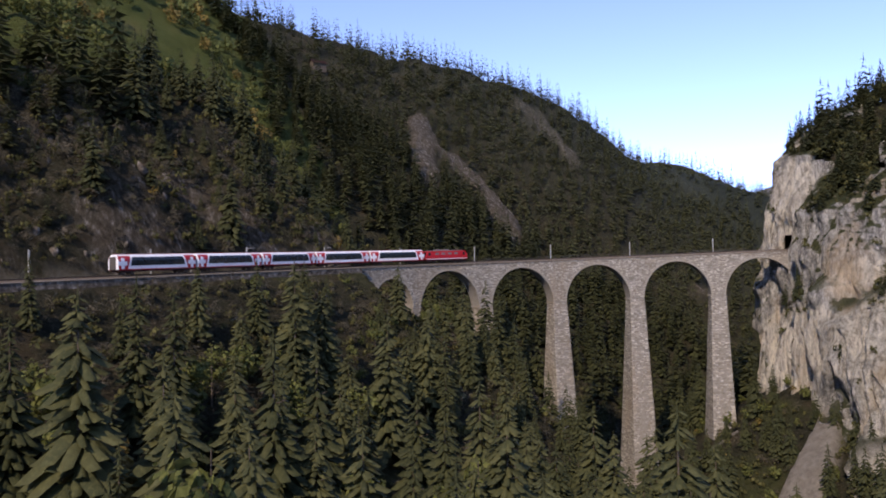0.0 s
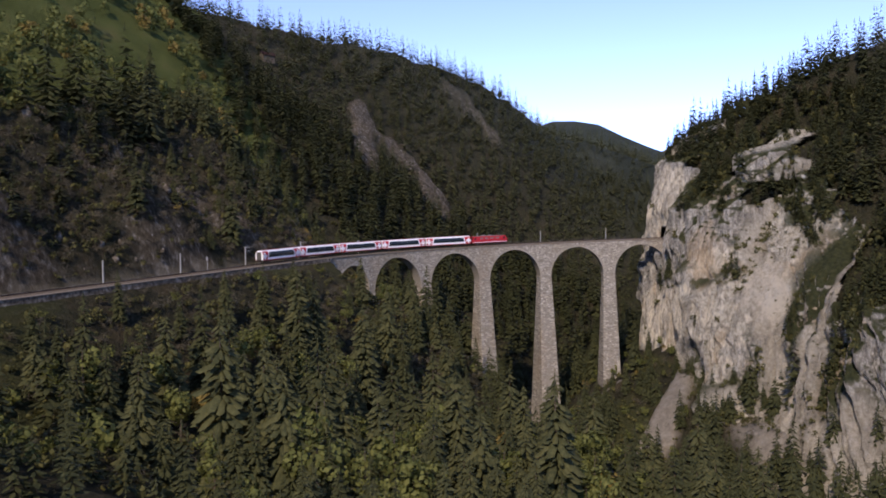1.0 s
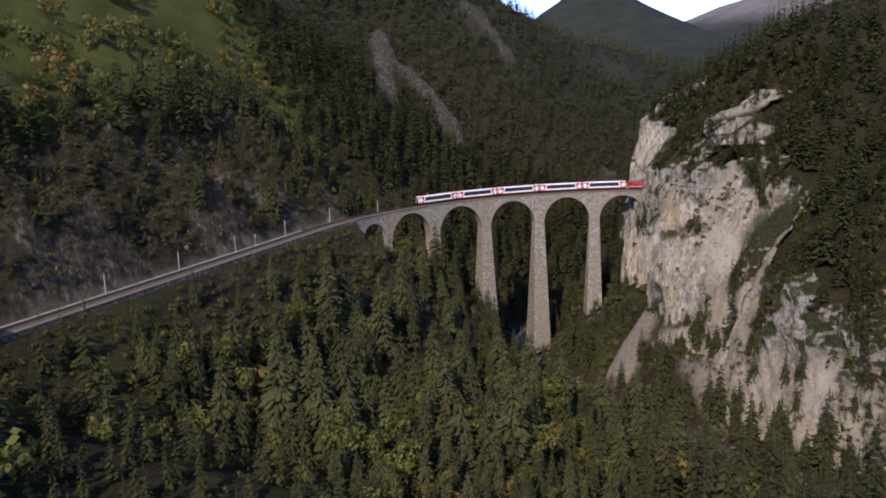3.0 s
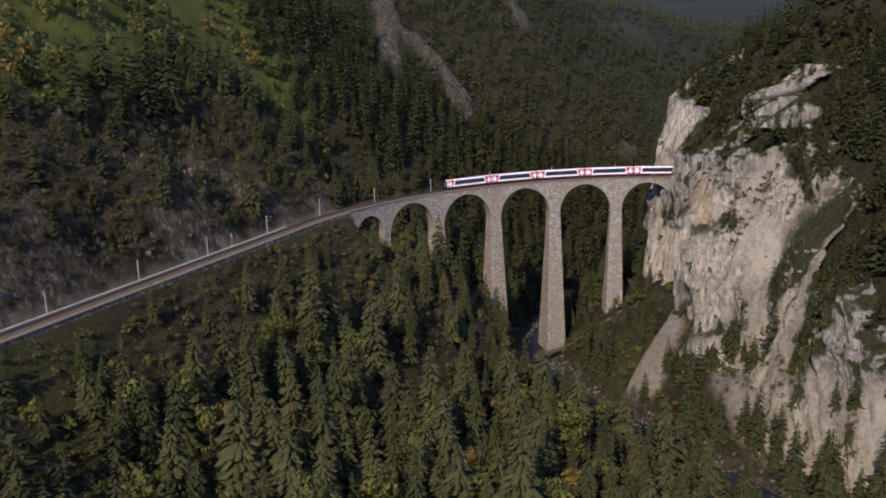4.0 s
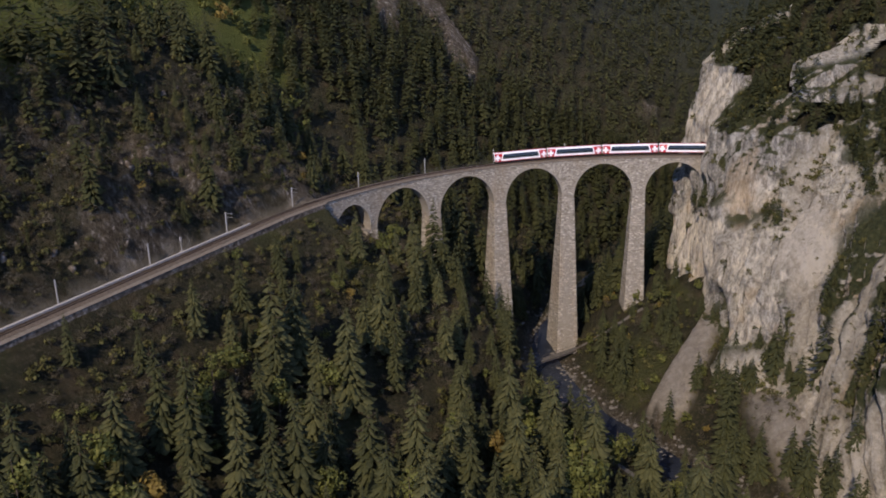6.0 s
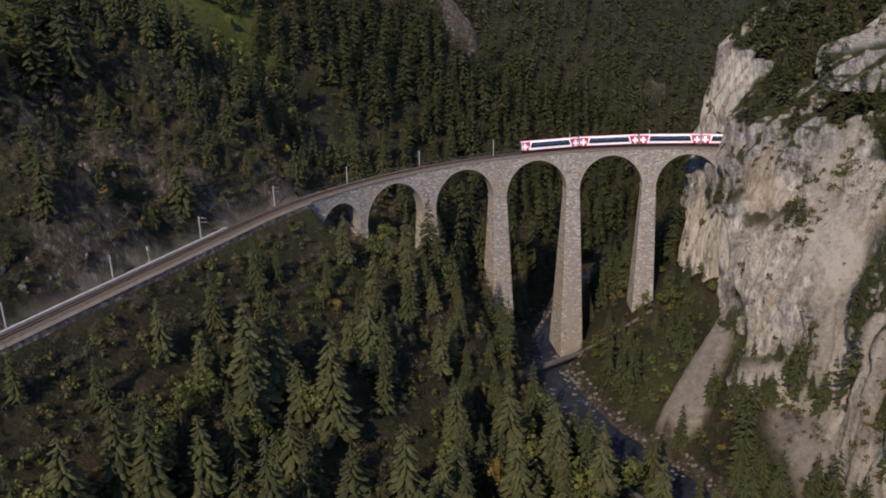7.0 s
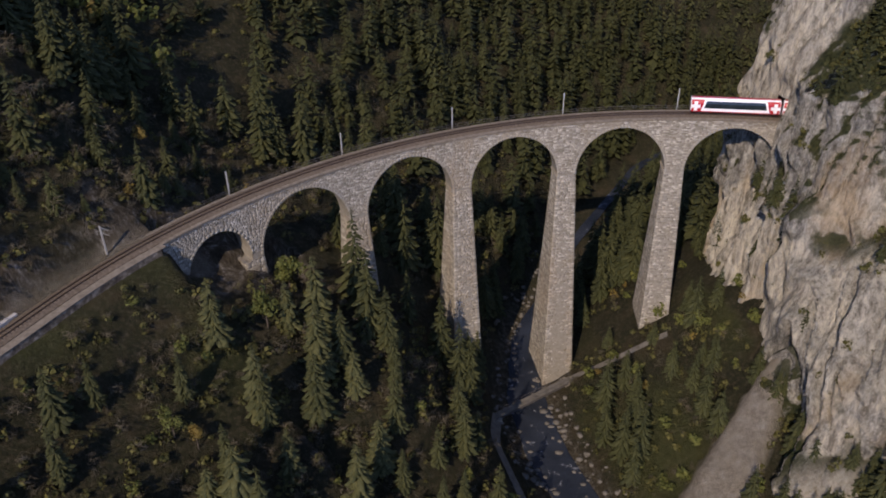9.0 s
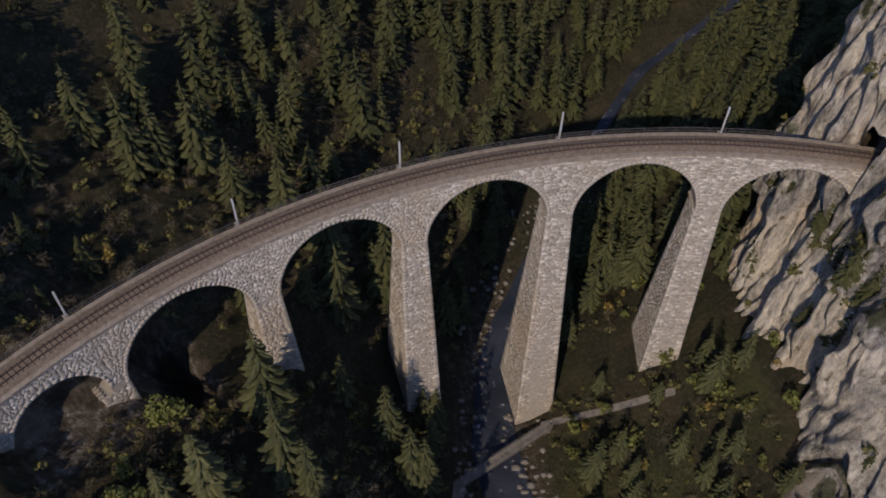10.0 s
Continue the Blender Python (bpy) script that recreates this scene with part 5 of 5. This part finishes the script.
        if rng.random() < (0.85 if d < 0 or ee < -5 and ss < -60 else 0.85 if 3 < ee < 45 else 0.5) and float(tongue(np.array(x), np.array(y))) < 0.3:
            bushes.append((x, y, z, rng.uniform(0.5, 1.5), rng.uniform(0, 6.28), rng.randrange(4)))
    # scrub and broken rock on the wall above the line
    X, Y = grid(-235, -55, -150, 110, 1.7)
    Z, sl, s, e, dr = survey(X, Y)
    crags = []
    for x, y, z, q, ss, ee in zip(X, Y, Z, sl, s, e):
        if ss > -62 or ss < -232 or ee > -5 or ee < -34:
            continue
        u = rng.random()
        if u < 0.30:
            thickets.append((x, y, z - 0.3, rng.uniform(0.45, 0.9), rng.uniform(0, 6.28), rng.randrange(3)))
        elif u < 0.54:
            bushes.append((x, y, z - 0.1, rng.uniform(0.5, 1.3), rng.uniform(0, 6.28), rng.randrange(4)))
        elif u < 0.60:
            spruces.append((x, y, z - 0.4, rng.uniform(0.15, 0.45), rng.uniform(0, 6.28), rng.randrange(6)))
        elif u < 0.65 and q > 0.9:
            crags.append((x, y, z - 0.2, rng.uniform(0.4, 1.0) ** 2 * 1.2, rng.uniform(0, 6.28), rng.randrange(5)))
    blocks = []
    for k in range(5):
        bm = bmesh.new()
        for i in range(16):
            bm.verts.new((rng.gauss(0, 0.5), rng.gauss(0, 0.5), rng.gauss(0, 0.8)))
        bmesh.ops.convex_hull(bm, input=bm.verts[:])
        for v in [v for v in bm.verts if not v.link_faces]:
            bm.verts.remove(v)
        bmesh.ops.triangulate(bm, faces=bm.faces[:])
        bm.verts.index_update()
        blocks.append((np.array([v.co[:] for v in bm.verts], np.float32), np.array([[v.index for v in f.verts] for f in bm.faces], np.int32)))
        bm.free()
    tagged(scatter("rock_wall_blocks", blocks, crags, CLIFF_BROWN, "broken grey-brown rock blocks on the slope above the track", "rocks"))
    spruces = [(x, y, z, sc, tu, k + 6 if -125 < x < 50 and -50 < y < 160 and k < 6 else k) for x, y, z, sc, tu, k in spruces]
    tagged(scatter("conifer_wood", mid, spruces, SPRUCE, "dense dark green spruce and pine wood on steep slopes", "forest"))
    tagged(scatter("far_conifer_wood", low, far_spruces, PINE, "far conifer forest covering the mountainsides", "forest"))
    tagged(scatter("broadleaf_wood", leaf_mid, leaves, GREENLEAF, "yellow-green broadleaf trees along the meadow", "forest"))
    tagged(scatter("autumn_wood", leaf_mid, autumn, AUTUMN, "orange and brown autumn trees along the meadow", "forest"))
    tagged(scatter("thickets", thick, thickets, TWIGS, "grey-brown leafless thickets on the steep slopes", "shrubs"))
    tagged(scatter("shrubs", bush, bushes, SHRUB, "low olive-green shrubs on ledges and slopes", "shrubs"))


# ---- footpath, footbridge, hut and river stones ----
def build_path():
    ribbon("path_1", [(14, 103), (24, 99), (34, 96)], 1.5, 0.12, GRAVEL, "grey gravel footpath under the viaduct", "path")
    ribbon("path_2", [(-7.5, 95), (-11.5, 84), (-11, 72), (-9, 57), (-5, 40), (2, 22)], 2.2, 0.12, GRAVEL, "grey gravel footpath along the river", "path")
    br = tagged(new("footbridge"), "narrow grey footbridge across the river below the viaduct", "bridge")
    a, b = Vector((-8.5, 94.5, -65.0)), Vector((13.5, 102.5, -64.6))
    d = b - a
    m = pose(*a, 0, -math.degrees(math.atan2(d.z, math.hypot(d.x, d.y))), math.degrees(math.atan2(d.y, d.x)))
    L = d.length
    n = 34
    me = None
    for i in range(n):
        if me is None:
            bm = bmesh.new()
            box(bm, 0, L / n - 0.05, -0.9, 0.9, 0, 0.12)
            me = to_mesh("plank", bm, GRAVEL)
        ob = child("plank", me, br)
        q = m @ Vector((i * L / n, 0, 0.3))
        ob.matrix_basis = place(q.x, q.y, q.z) @ m.to_3x3().to_4x4()
    for o in (-0.8, 0.8):
        bm = bmesh.new()
        box(bm, 0, L, o - 0.12, o + 0.12, -0.35, 0.29, m)
        part("beam", bm, DARKSTEEL, br)
        bm = bmesh.new()
        box(bm, 0, L, o - 0.04, o + 0.04, 1.30, 1.38, m)
        part("handrail", bm, DARKSTEEL, br)
        for i in range(9):
            bm = bmesh.new()
            box(bm, i * L / 8 - 0.04, i * L / 8 + 0.04, o - 0.04, o + 0.04, 0.2, 1.32, m)
            part("post", bm, DARKSTEEL, br)
    for t in (0.02, 0.98):
        p = a + d * t
        bm = bmesh.new()
        box(bm, p.x - 1.3, p.x + 1.3, p.y - 1.2, p.y + 1.2, p.z - 4, p.z + 0.05)
        part("abutment", bm, STONE, br)


build_path()


def build_hut():
    x, y = -73.0, 297.0
    z = float(ground_height(x, y))
    ob = tagged(new("barn"), "small brown wooden barn on the green meadow", "barn")
    ob.matrix_basis = place(x, y, z, 0, 0, 24)
    bm = bmesh.new()
    box(bm, -3.5, 3.5, -2.5, 2.5, -1.5, 3.0)
    part("wall", bm, BARK, ob)
    bm = bmesh.new()
    for sd in (-1, 1):
        v = [bm.verts.new(p) for p in ((-4.1, sd * 3.3, 2.6), (4.1, sd * 3.3, 2.6), (4.1, 0, 4.9), (-4.1, 0, 4.9))]
        bm.faces.new(v if sd < 0 else v[::-1])
    bmesh.ops.solidify(bm, geom=bm.faces[:], thickness=0.25)
    part("roof", bm, UNDER, ob, "weathered reddish roof")
    bm = bmesh.new()
    for e in (-3.45, 3.45):
        v = [bm.verts.new(p) for p in ((e, -2.5, 2.95), (e, 2.5, 2.95), (e, 0, 4.6))]
        bm.faces.new(v)
    part("gable", bm, BARK, ob)


build_hut()


def river_stones():
    rng = random.Random(3)
    V, F = [], []
    bm = bmesh.new()
    bmesh.ops.create_icosphere(bm, subdivisions=1, radius=1.0)
    bv = np.array([v.co[:] for v in bm.verts])
    bf = np.array([[v.index for v in f.verts] for f in bm.faces])
    bm.free()
    n = 0
    for _ in range(800):
        k = rng.randrange(4, 11)
        (x0, y0), (x1, y1) = RIVER[k], RIVER[k + 1]
        t = rng.random()
        L = math.hypot(x1 - x0, y1 - y0)
        o = rng.choice((-1, 1)) * rng.uniform(2.0, 9.5)
        x = x0 + (x1 - x0) * t - (y1 - y0) / L * o
        y = y0 + (y1 - y0) * t + (x1 - x0) / L * o
        r = rng.uniform(0.2, 0.8) ** 1.6 * 1.2
        w = bv * np.array([r * rng.uniform(0.8, 1.5), r * rng.uniform(0.7, 1.2), r * 0.7]) * (1 + 0.9 * fbm(bv[:, 0] + n, bv[:, 1], bv[:, 2], 2))[:, None]
        z = max(float(ground_height(x, y)), -68.6 + 0.012 * (y - 70))
        V.append(w + np.array([x, y, z]))
        F.append(bf + n)
        n += len(bv)
    tagged(new("river_stones", mesh_from("river_stones", np.concatenate(V), np.concatenate(F), GRAVEL)), "grey boulders and cobbles in the river bed", "stones", kind="stuff")


river_stones()
plant()
motions()
